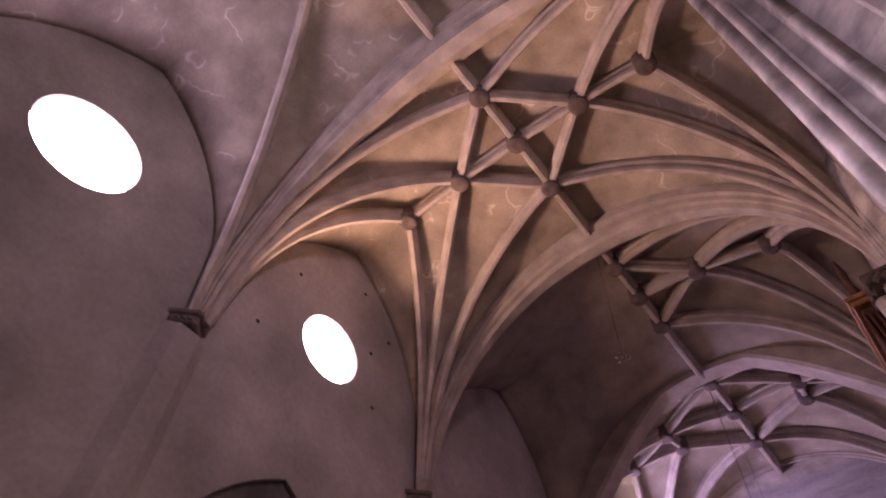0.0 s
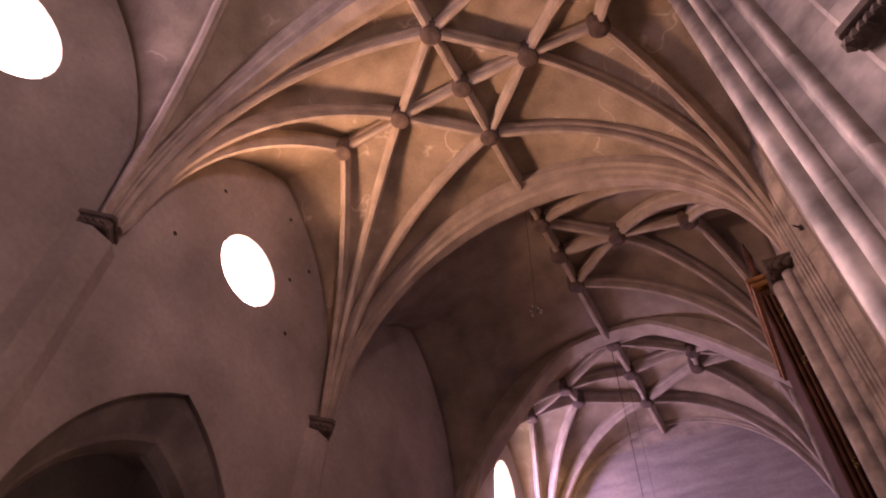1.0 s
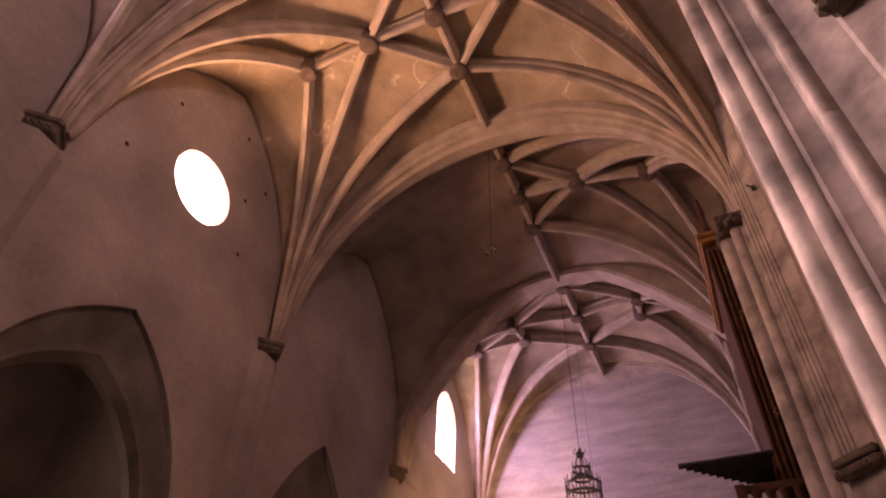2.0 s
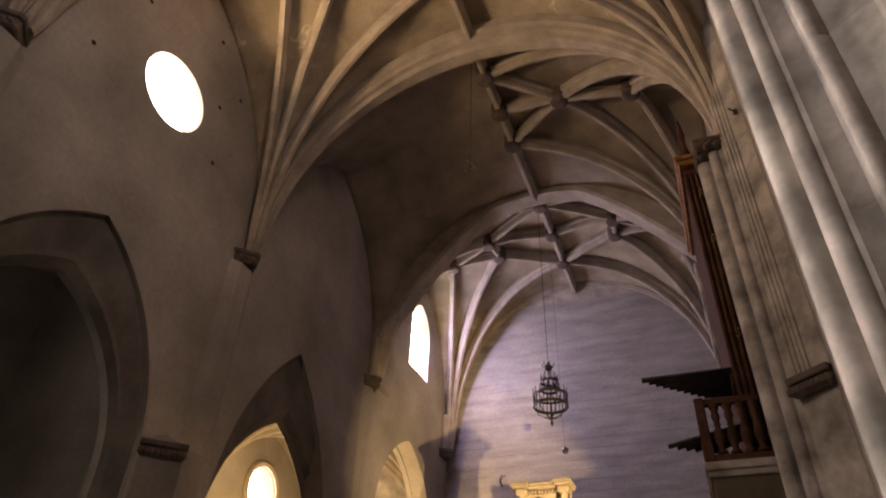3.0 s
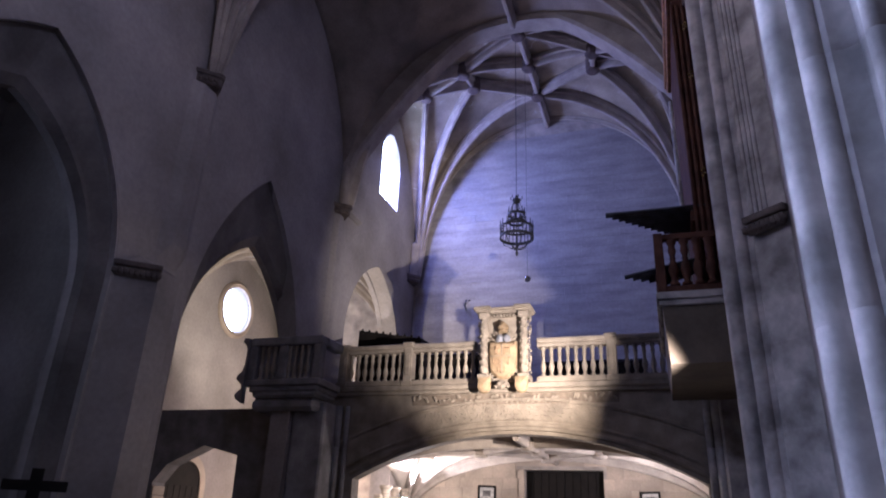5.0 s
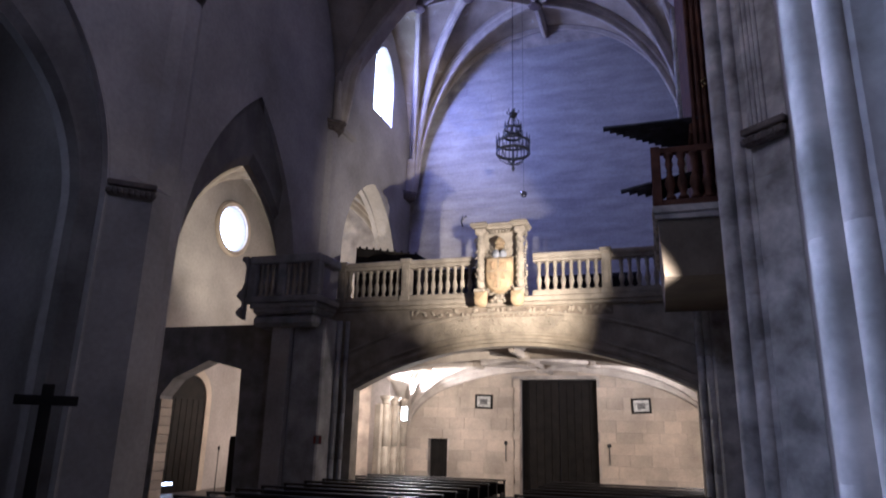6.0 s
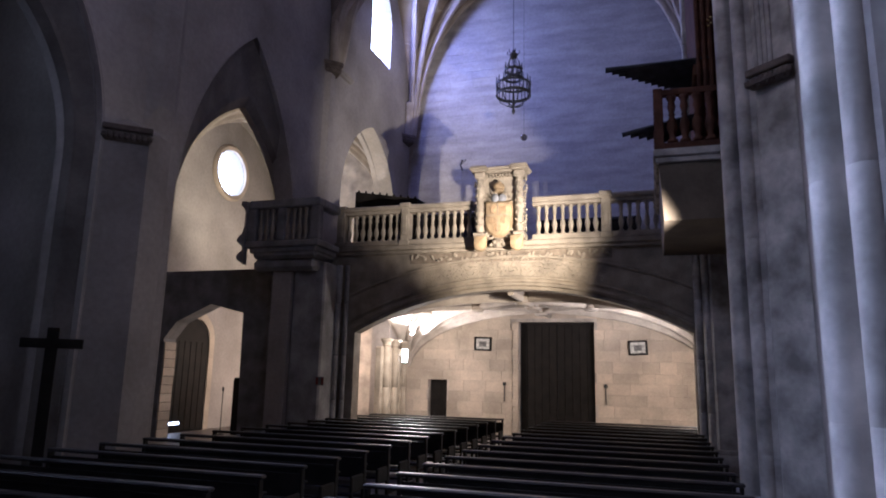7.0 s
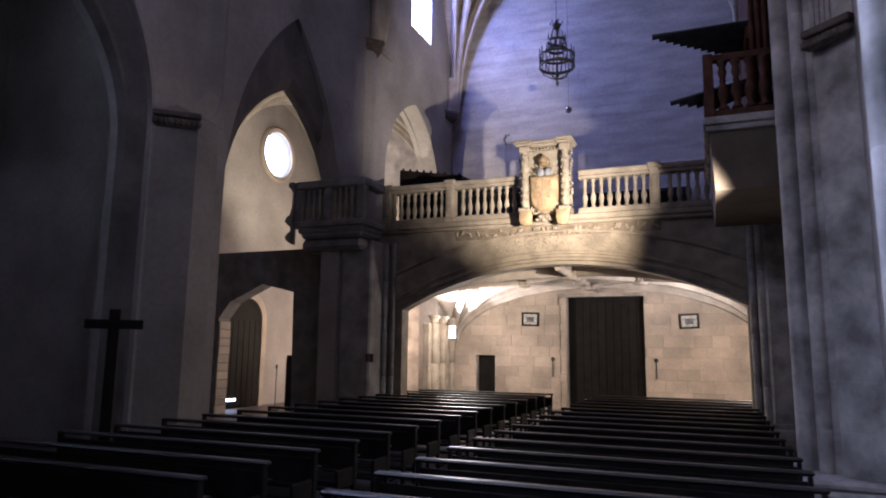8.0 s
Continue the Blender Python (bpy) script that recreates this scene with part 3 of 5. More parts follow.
# ---- coat of arms ----
def coat_of_arms():
    root = empty("coat_of_arms", (-4.2, YF - 0.3, 5.66))
    root.scale = (0.87, 1.0, 0.985)
    tagged(root, "gilded stone coat of arms framed by twisted columns", "coat of arms")

    def p(name, bm, mat=CARVED, label="", smooth=False):
        return part(name, bm, mat, root, label, smooth)

    p("backing", boxed(-0.66, 0.66, -0.02, 0.25, 0.42, 2.42, 0.03), CARVED, "pale recess stone")
    for sx in (-1, 1):
        bm = bmesh.new()
        prof = [(0.13, 0)]
        for i in range(15):
            prof += [(0.105 + 0.035 * (i % 2), 0.05 + i * 0.105)]
        prof += [(0.13, 1.62), (0.15, 1.66)]
        lathe(bm, prof, 12, (sx * 0.66, -0.16, 0.58))
        for i in range(46):
            a = i * 1.1
            bmesh.ops.create_icosphere(bm, subdivisions=1, radius=0.045, matrix=Matrix.Translation((sx * 0.66 + 0.12 * math.cos(a), -0.16 + 0.12 * math.sin(a), 0.66 + i * 0.033)))
        p("column", bm, CARVED, "column wound with carved fruit", True)
        p("pedestal", boxed(sx * 0.66 - 0.19, sx * 0.66 + 0.19, -0.36, 0.2, 0.40, 0.58, 0.03))
        p("capital", boxed(sx * 0.66 - 0.18, sx * 0.66 + 0.18, -0.34, 0.2, 2.22, 2.40, 0.04))
        bm = shield_mesh(0.21, 0.46, 0.07)
        bmesh.ops.translate(bm, verts=bm.verts, vec=(sx * 0.60, -0.36, 0.02))
        p("small_shield", bm, GILT, "small gilded shield")
        bm = bmesh.new()
        for i in range(6):
            a = radians(15 + 17 * i)
            tube(bm, [(sx * 0.14, -0.14, 1.45), (sx * (0.14 + 0.36 * math.cos(a) * 0.9), -0.17, 1.35 + 0.55 * math.sin(a))], 0.055, 5, 0.015)
        p("wing", bm, CARVED, "spread eagle wing")
    bm = boxed(-0.42, 0.42, -0.28, 0.28, 2.38, 2.46, 0.015)
    box(bm, -0.37, 0.37, -0.36, 0.28, 2.462, 2.535, 0.02)
    p("cornice", bm, CARVED, "stone cornice over the arms")
    for sx in (-1, 1):
        bm = bmesh.new()
        box(bm, sx * 0.67 - 0.25, sx * 0.67 + 0.25, -0.42, 0.28, 2.404, 2.46, 0.015)
        box(bm, sx * 0.67 - 0.30, sx * 0.67 + 0.30, -0.48, 0.3, 2.462, 2.50, 0.012)
        box(bm, sx * 0.67 - 0.27, sx * 0.67 + 0.27, -0.45, 0.3, 2.502, 2.56, 0.02)
        p("entablature", bm, CARVED, "projecting entablature block over the column")
    bm = bmesh.new()
    for i in range(9):
        box(bm, -0.47 + 0.108 * i, -0.41 + 0.108 * i, -0.2, -0.02, 2.28, 2.355, 0.008)
    tagged(p("dentil_row", bm, CARVED), kind="stuff")
    for sx in (-1, 1):
        bm = bmesh.new()
        for i in range(22):
            a = i * 0.42
            r = 0.15 * (1 - i / 26)
            bmesh.ops.create_icosphere(bm, subdivisions=1, radius=0.045 - 0.001 * i, matrix=Matrix.Translation((sx * (0.42 - 0.1 + r * math.cos(a)), -0.16, 0.52 + r * math.sin(a))))
        p("volute", bm, CARVED, "carved scroll beside the shield", True)
        bm = bmesh.new()
        for i in range(18):
            bmesh.ops.create_icosphere(bm, subdivisions=1, radius=rng.uniform(0.035, 0.06), matrix=Matrix.Translation((sx * (0.82 + rng.uniform(-0.03, 0.05)), -0.1, 0.62 + 0.09 * i)))
        tagged(p("garland", bm, CARVED, "carved garland of fruit down the side", True), kind="stuff")
    bm = shield_mesh(0.45, 1.06, 0.13)
    bmesh.ops.translate(bm, verts=bm.verts, vec=(-0.02, -0.24, 0.44))
    p("shield", bm, GILT, "large gilded quartered shield")
    bm = bmesh.new()
    for i, (x, z) in enumerate([(-0.2, 1.22), (0.14, 1.22), (-0.2, 0.92), (0.14, 0.92), (-0.03, 0.7)]):
        if i % 3 == 0:
            box(bm, x - 0.06, x + 0.06, -0.37, -0.29, z - 0.1, z + 0.05, 0.015)
            for j in range(3):
                box(bm, x - 0.07 + j * 0.055, x - 0.03 + j * 0.055, -0.37, -0.29, z + 0.055, z + 0.11 + 0.03 * (j == 1), 0.008)
        else:
            for j in range(4):
                box(bm, x - 0.11 + j * 0.06, x - 0.08 + j * 0.06, -0.36, -0.29, z - 0.1, z + 0.1, 0.008)
    tagged(p("quartering", bm, RUDDY, "worn red charges on the shield"), kind="stuff")
    bm = boxed(-0.03, -0.01, -0.365, -0.3, 0.58, 1.42, 0.004)
    box(bm, -0.36, 0.32, -0.362, -0.3, 1.06, 1.08, 0.004)
    p("cross_moulding", bm, CARVED)
    bm = bmesh.new()
    lathe(bm, [(0.13, 1.78), (0.17, 1.82), (0.15, 1.88), (0.19, 1.93), (0.17, 2.0), (0.08, 2.07), (0.03, 2.13)], 12, (-0.02, -0.2, 0))
    p("crown", bm, GILT, "gilded crown", True)
    bm = bmesh.new()
    for sx in (-1, 1):
        bmesh.ops.create_icosphere(bm, subdivisions=2, radius=0.12, matrix=Matrix.Translation((sx * 0.12 - 0.02, -0.2, 1.6)) @ Matrix.Diagonal((1.1, 0.7, 1.2, 1)))
    p("eagle_heads", bm, IRONPALE, "grey eagle heads", True)
    bm = bmesh.new()
    bmesh.ops.create_icosphere(bm, subdivisions=2, radius=0.15, matrix=Matrix.Translation((-0.02, -0.26, 0.26)) @ Matrix.Diagonal((1.5, 0.7, 0.9, 1)))
    for a in range(5):
        bmesh.ops.create_icosphere(bm, subdivisions=1, radius=0.06, matrix=Matrix.Translation((-0.22 + 0.1 * a, -0.36, 0.2 + 0.08 * (a % 2))))
    p("carved_bracket", bm, CARVED, "carved foliage bracket", True)
    nest(root, {"quartering": "shield", "crown": "shield", "eagle_heads": "shield", "wing": "shield", "cross_moulding": "shield", "dentil_row": "cornice"})


def shield_mesh(half, high, deep):
    pts = [(-half, high), (half, high), (half, high * 0.42)]
    for i in range(1, 8):
        a = math.pi * i / 8
        pts.append((half * math.cos(a), high * 0.42 - high * 0.42 * math.sin(a)))
    pts.append((-half, high * 0.42))
    bm = bmesh.new()
    outer = [bm.verts.new((x, 0, z)) for x, z in pts]
    rim = [bm.verts.new((x * 0.86, -deep * 0.55, high * 0.5 + (z - high * 0.5) * 0.88)) for x, z in pts]
    mid = bm.verts.new((0, -deep, high * 0.55))
    back = [bm.verts.new((x, deep, z)) for x, z in pts]
    n = len(pts)
    for i in range(n):
        j = (i + 1) % n
        bm.faces.new((outer[i], outer[j], rim[j], rim[i]))
        bm.faces.new((rim[i], rim[j], mid))
        bm.faces.new((outer[j], outer[i], back[i], back[j]))
    bm.faces.new(back)
    return bm


coat_of_arms()

# ---- loft furniture: dark choir desk behind the balustrade ----
desk = empty("choir_desk", (-8.35, 20.0, 5.86))
tagged(desk, "dark wooden choir desk with a sloping top", "desk")
bm = bmesh.new()
vs = [bm.verts.new(v) for v in ((-1.1, -0.5, 0), (1.1, -0.5, 0), (1.1, 0.5, 0), (-1.1, 0.5, 0), (-1.1, -0.5, 2.32), (1.1, -0.5, 1.95), (1.1, 0.5, 2.02), (-1.1, 0.5, 2.45))]
for f in ((0, 1, 2, 3), (4, 7, 6, 5), (0, 4, 5, 1), (1, 5, 6, 2), (2, 6, 7, 3), (3, 7, 4, 0)):
    bm.faces.new([vs[i] for i in f])
part("body", bm, OAK, desk)
part("plinth", boxed(-1.15, 1.15, -0.55, 0.55, 0, 0.12, 0.02), OAK, desk)
for i in range(9):
    bm = bmesh.new()
    lathe(bm, [(0.03, 0), (0.05, 0.05), (0.02, 0.1)], 6, (-1.0 + 0.25 * i, -0.45, 2.28 - 0.042 * i))
    part("finial", bm, OAK, desk)
nest(desk, {"finial": "body"})


def choir_stall(x0, seats, height):
    """A row of assumed tall-backed stalls against the end wall of the loft."""
    w = 0.66
    root = empty("choir_stall", (x0, YEND - 0.06, 5.86))
    tagged(root, "assumed dark wooden choir stall with a tall panelled back", "choir stall", "choir stalls")
    length = seats * w
    part("plinth", boxed(0, length, -0.75, 0, 0, 0.14, 0.01), OAK, root)
    part("cornice", boxed(-0.06, length + 0.06, -0.3, 0, height - 0.14, height, 0.02), OAK, root)
    for i in range(seats):
        part("back_panel", boxed(i * w + 0.03, (i + 1) * w - 0.03, -0.07, -0.01, 0.14, height - 0.14, 0.012), OAK, root)
        part("seat", boxed(i * w + 0.05, (i + 1) * w - 0.05, -0.5, -0.07, 0.5, 0.56, 0.012), OAK, root)
    for i in range(seats + 1):
        part("divider", boxed(max(0, i * w - 0.03), min(length, i * w + 0.03), -0.6, 0, 0.14, 1.2, 0.012), OAK, root)
        part("stile", boxed(max(0, i * w - 0.03), min(length, i * w + 0.03), -0.12, 0, 1.2, height - 0.14, 0.01), OAK, root)


# Added dark wood, its height fitted to the camera's view through the balusters.
choir_stall(-9.95, 6, 3.2)
choir_stall(-4.55, 6, 2.7)


# ---- piers ----
def clustered_pier(name, x, y, rolls, top, label, core, mat=SHAFT):
    root = empty(name, (x, y, 0))
    tagged(root, label, "pier", "clustered piers")
    part("core", boxed(core[0] - x, core[1] - x, core[2] - y, core[3] - y, 0, top, 0.05), mat, root)
    made = {}
    for dx, dy, r in rolls:
        z, k = 0.0, 0
        while z < top:
            h = (1.46, 1.30, 1.55, 1.40)[k % 4] + (0.3 if abs(dx) < 0.05 else 0)
            h = min(h, top - z)
            key = (round(r, 3), round(h, 2))
            if key not in made:
                bm = bmesh.new()
                lathe(bm, [(r - 0.012, 0), (r, 0.012), (r, h - 0.012), (r - 0.012, h)], 20)
                made[key] = mesh_ob("drum", bm, mat, root, smooth=False)
                for poly in made[key].data.polygons:
                    poly.use_smooth = len(poly.vertices) == 4
                made[key].matrix_local = pose(dx, dy, z, 0, 0, 17 * k)
            else:
                share("drum", made[key], root, pose(dx, dy, z, 0, 0, 31 * k))
            z += h
            k += 1
    bm = boxed(core[0] - x - 0.12, core[1] - x, core[2] - y - 0.1, core[3] - y + 0.1, 0.0, 0.5, 0.04)
    box(bm, core[0] - x - 0.06, core[1] - x, core[2] - y - 0.05, core[3] - y + 0.05, 0.5, 0.62, 0.03)
    part("base", bm, mat, root)
    return root


TOP = 13.6


def arc(cx, cy, r, a0, a1, n=9):
    return [(cx + r * math.cos(radians(a0 + (a1 - a0) * i / n)), cy + r * math.sin(radians(a0 + (a1 - a0) * i / n))) for i in range(n + 1)]


def moulded_pier(x, y, plan, top, label, courses):
    """A pier of equal courses, each cut to one moulded plan."""
    root = empty("pier", (x, y, 0))
    tagged(root, label, "pier", "clustered piers")
    made, z, k = {}, 0.55, 0
    while z < top:
        h = min(courses[k % len(courses)], top - z)
        key = round(h, 2)
        if key not in made:
            bm = bmesh.new()
            cx = sum(p[0] for p in plan) / len(plan)
            cy = sum(p[1] for p in plan) / len(plan)
            rings = []
            for zz, f in ((0, 0.988), (0.012, 1.0), (h - 0.012, 1.0), (h, 0.988)):
                rings.append([bm.verts.new((cx + (u - cx) * f - x, cy + (v - cy) * f - y, zz)) for u, v in plan])
            n = len(plan)
            for a, b in zip(rings, rings[1:]):
                for i in range(n):
                    bm.faces.new((a[i], a[(i + 1) % n], b[(i + 1) % n], b[i]))
            bm.faces.new(rings[0][::-1])
            bm.faces.new(rings[-1])
            made[key] = mesh_ob("course", bm, SHAFT, root, smooth=True)
            made[key].matrix_local = pose(0, 0, z)
        else:
            share("course", made[key], root, pose(0, 0, z))
        z += h
        k += 1
    xs, ys = [p[0] for p in plan], [p[1] for p in plan]
    part("base", boxed(min(xs) - x - 0.1, XR - x - 0.002, min(ys) - y - 0.1, max(ys) - y + 0.1, 0, 0.42, 0.05), SHAFT, root)
    part("base_moulding", boxed(min(xs) - x - 0.05, XR - x - 0.002, min(ys) - y - 0.05, max(ys) - y + 0.05, 0.424, 0.548, 0.04), SHAFT, root)
    return root


PLAN_NEAR = ([(2.095, 4.75), (1.36, 4.75)] + arc(1.22, 4.60, 0.12, 60, 250) + arc(1.0, 4.40, 0.10, 60, -40, 5)[::-1][:1]
             + arc(0.94, 4.08, 0.105, 100, 290, 14) + [(1.05, 3.98), (1.09, 3.93), (1.08, 3.87)] + arc(1.03, 3.76, 0.085, 130, 300, 12)
             + [(1.10, 3.66), (1.17, 3.66), (1.24, 3.62)] + arc(1.31, 3.54, 0.06, 150, 290, 8) + [(1.38, 3.50), (1.62, 3.30), (1.63, 3.25), (2.095, 2.88)])
PLAN_FAR = ([(2.095, 12.2), (1.5, 12.2)] + arc(1.36, 12.0, 0.10, 70, 230) + [(1.44, 11.80)] + arc(1.25, 11.62, 0.15, 120, 300, 14) + [(1.46, 11.50)]
            + arc(1.46, 11.30, 0.12, 140, 310, 12) + [(1.62, 11.18), (1.62, 11.08), (2.095, 10.60)])
moulded_pier(1.4, 4.1, PLAN_NEAR, TOP + 2.2, "pale grey stone pier with tall round shafts", (1.46, 1.30, 1.55, 1.40))
moulded_pier(1.6, 11.5, PLAN_FAR, 12.5, "pale grey stone pier with slender shafts", (0.62, 0.70, 0.58, 0.66))
clustered_pier("pier", 1.4, 19.0, [(-0.20, -0.75, 0.13), (-0.2, -0.45, 0.09), (-0.42, -0.62, 0.1)], TOP + 1, "grey stone pier beside the loft arch", (1.25, XR, 18.0, 18.48))
clustered_pier("pier", -9.9, 17.9, [(0.42, 0.32, 0.12), (0.62, 0.42, 0.09), (0.2, 0.2, 0.10), (0.85, 0.5, 0.07)], 5.5, "darker grey stone pier carrying the loft", (-10.39, -9.35, 17.5, 18.48), LOFTPIER)
for y in (24.0, 24.9, 25.9):
    rr = clustered_pier("wall_shaft", -10.0, y, [(0.0, 0, 0.14), (-0.05, 0.24, 0.09)], 3.3, "slender stone wall shaft under the loft", (-10.34, -10.05, y - 0.3, y + 0.3), CARVED)
    bm = bmesh.new()
    lathe(bm, [(0.13, 3.302), (0.16, 3.33), (0.15, 3.38), (0.2, 3.5), (0.24, 3.52), (0.24, 3.6)], 12)
    part("capital", bm, CARVED, rr, "carved shaft capital", True)


def impost(x0, x1, y0, y1, z, label, side, turn=0):
    root = empty("impost", (x0, y0, z))
    root.rotation_euler = (0, 0, radians(turn))
    tagged(root, label, "impost", "carved imposts")
    w, d = x1 - x0, y1 - y0
    bm = boxed(0, w, 0, d, 0.22, 0.34, 0.02)
    part("abacus", bm, DARKSTONE, root)
    part("band", boxed(0.03, w - 0.03, 0.03, d - 0.02, 0, 0.215, 0.04), DARKSTONE, root)
    bm = bmesh.new()
    for i in range(9):
        u = (i + 0.5) / 9
        place = (w * u, 0.03, 0.1) if side == "y" else (w - 0.03, d * u, 0.1)
        bmesh.ops.create_icosphere(bm, subdivisions=1, radius=0.07, matrix=Matrix.Translation(place) @ Matrix.Diagonal((1, 1, 1.2, 1)))
    tagged(part("leaf_carving", bm, DARKSTONE, root), kind="stuff")
    nest(root, {"leaf_carving": "band"})


impost(1.45, 2.22, 10.99, 11.15, 6.80, "dark carved stone impost on the pier", "y", -42.2)
impost(1.50, 2.10, 3.18, 3.36, 6.95, "dark carved stone impost on the pier", "y", -38.5)
impost(-10.37, -9.43, 9.83, 10.03, 6.70, "dark carved stone impost on the nave wall", "y", 42.4)
# half-octagonal pier under the impost, with a sloped cap dying into the wall
plan = [(XL + 0.003, 9.94), (-9.80, 10.52), (-9.80, 11.15), (XL + 0.003, 11.75)]
bm = bmesh.new()
low = [bm.verts.new((x, y, 0.0)) for x, y in plan]
mid = [bm.verts.new((x, y, 6.98)) for x, y in plan]
cap = [bm.verts.new((XL + 0.003, y, 7.35)) for y in (10.52, 11.15)]
for i in range(3):
    bm.faces.new((low[i], low[i + 1], mid[i + 1], mid[i]))
bm.faces.new((mid[0], mid[1], cap[0]))
bm.faces.new((mid[1], mid[2], cap[1], cap[0]))
bm.faces.new((mid[2], mid[3], cap[1]))
bm.faces.new((low[3], low[0], mid[0], cap[0], cap[1], mid[3]))
bm.faces.new(low[::-1])
bmesh.ops.recalc_face_normals(bm, faces=bm.faces)
tagged(mesh_ob("wall_pier", bm, PLASTER), "limewashed half-octagonal pier against the nave wall", "pier", kind="structure")
impost(XL + 0.004, XL + 0.24, 2.35, 3.5, 6.93, "dark carved stone impost on the nave wall", "x")


def corbel(x, y, z):
    root = empty("corbel", (x, y, z))
    tagged(root, "dark carved stone corbel under the vault ribs", "corbel", "vault corbels")
    for nm, r, z0, z1 in (("abacus", 0.50, 0.14, 0.27), ("bell", 0.43, -0.08, 0.138)):
        bm = bmesh.new()
        rings = [[bm.verts.new((u * r * f, v * r * f, zz)) for u, v in ((0, -1), (0.92, -0.12), (0.92, 0.12), (0, 1))]
                 for zz, f in ((z0, 0.86), (z0 + 0.03, 1.0), (z1, 1.0))]
        for lo, hi in zip(rings, rings[1:]):
            for i in range(4):
                bm.faces.new((lo[i], lo[(i + 1) % 4], hi[(i + 1) % 4], hi[i]))
        bm.faces.new(rings[0][::-1])
        bm.faces.new(rings[-1])
        part(nm, bm, DARKSTONE, root)
    bm = bmesh.new()
    for i in range(7):
        bmesh.ops.create_icosphere(bm, subdivisions=1, radius=0.06, matrix=Matrix.Translation((0.06 + 0.05 * i, -0.38 + 0.05 * i, 0.02 + 0.04 * (i % 2))))
    tagged(part("leaf_carving", bm, DARKSTONE, root), kind="stuff")
    nest(root, {"leaf_carving": "bell"})
    ob2 = empty("springer", (x, y, z + 0.272))
    tagged(ob2, "pale stone springer of the vault ribs", "springer", "vault springers")
    part("core", boxed(0.002, 0.24, -0.2, 0.2, 0, 1.6, 0.06), RIB, ob2)


for y in PIERS[1:4]:
    corbel(XL + 0.003, y - 0.05, 12.35)
corbel(XL + 0.003, PIERS[4] - 0.45, 12.35)
for y, half, deep in ((3.85, 0.55, 0.24), (11.40, 0.5, 0.16), (18.99, 0.34, 0.14)):
    resp = empty("pilaster", (XL + 0.003, y, 7.4))
    tagged(resp, "limewashed wall pilaster under the vault corbel", "pilaster", kind="structure")
    bm = bmesh.new()
    plan = [(0, -half), (deep, -half * 0.45), (deep, half * 0.45), (0, half)]
    rings = [[bm.verts.new((u * f, v, zz)) for u, v in plan] for zz, f in ((0.0, 0.05), (0.5, 1.0), (4.84, 1.0))]
    for r0, r1 in zip(rings, rings[1:]):
        for i in range(4):
            bm.faces.new((r0[i], r0[(i + 1) % 4], r1[(i + 1) % 4], r1[i]))
    bm.faces.new(rings[0][::-1])
    bm.faces.new(rings[-1])
    part("strip", bm, PLASTER, resp)
pil = empty("pilaster", (XL + 0.003, 19.95, 12.62))
tagged(pil, "flat stone pilaster below the transverse arch", "pilaster")
part("strip", boxed(0, 0.2, -0.55, 0.6, 0, 3.2, 0.03), PLASTER, pil)
part("foot", boxed(0, 0.16, -0.5, 0.55, -0.08, -0.002, 0.03), PLASTER, pil)

# ---- carved capital on the far pier ----
cap = empty("capital", (1.5, 11.5, 12.505))
tagged(cap, "dark carved capital on the clustered pier", "capital")
part("bell", boxed(-0.36, 0.58, -0.42, 0.42, 0.0, 0.2, 0.06), DARKSTONE, cap)
part("abacus", boxed(-0.42, 0.58, -0.48, 0.48, 0.204, 0.30, 0.03), DARKSTONE, cap)
bm = bmesh.new()
for i in range(16):
    bmesh.ops.create_icosphere(bm, subdivisions=1, radius=0.09, matrix=Matrix.Translation((-0.36 + 0.06 * i if i < 8 else -0.36, -0.42 if i < 8 else -0.4 + 0.1 * (i - 8), 0.06 + 0.05 * (i % 3))))
tagged(part("leaf_carving", bm, DARKSTONE, cap), kind="stuff")
nest(cap, {"leaf_carving": "bell"})
for y in (PIERS[1], PIERS[2], PIERS[3]):
    sp = empty("springer", (XR - 0.003, y, 12.81))
    sp.rotation_euler = (0, 0, math.pi)
    tagged(sp, "pale stone springer of the vault ribs", "springer", "vault springers")
    part("core", boxed(0.0, 0.5, -0.3, 0.3, 0, 1.7, 0.1), RIB, sp)


# flat flank of the pier that rises past the springing
flank = empty("pilaster", (1.8, 10.9, 12.3))
tagged(flank, "pale flat stone flank rising past the vault springing", "pilaster")
bm = bmesh.new()
foot = [(1.66, 11.30), (1.612, 11.08), (2.09, 10.585), (2.09, 11.30)]
lo, hi = [[bm.verts.new((x - 1.8, y - 10.9, zz)) for x, y in foot] for zz in (0.0, 4.6)]
for i in range(4):
    bm.faces.new((lo[i], lo[(i + 1) % 4], hi[(i + 1) % 4], hi[i]))
bm.faces.new(lo[::-1])
bm.faces.new(hi)
part("shaft", bm, SHAFT, flank)
for k in range(4):
    bm = bmesh.new()
    tube(bm, [(1.66 + 0.062 * k - 1.8, 11.035 - 0.062 * k - 10.9, 0.02), (1.66 + 0.062 * k - 1.8, 11.035 - 0.062 * k - 10.9, 4.5)], 0.026 if k % 2 else 0.02, 8)
    part("roll", bm, SHAFT, flank, smooth=True)


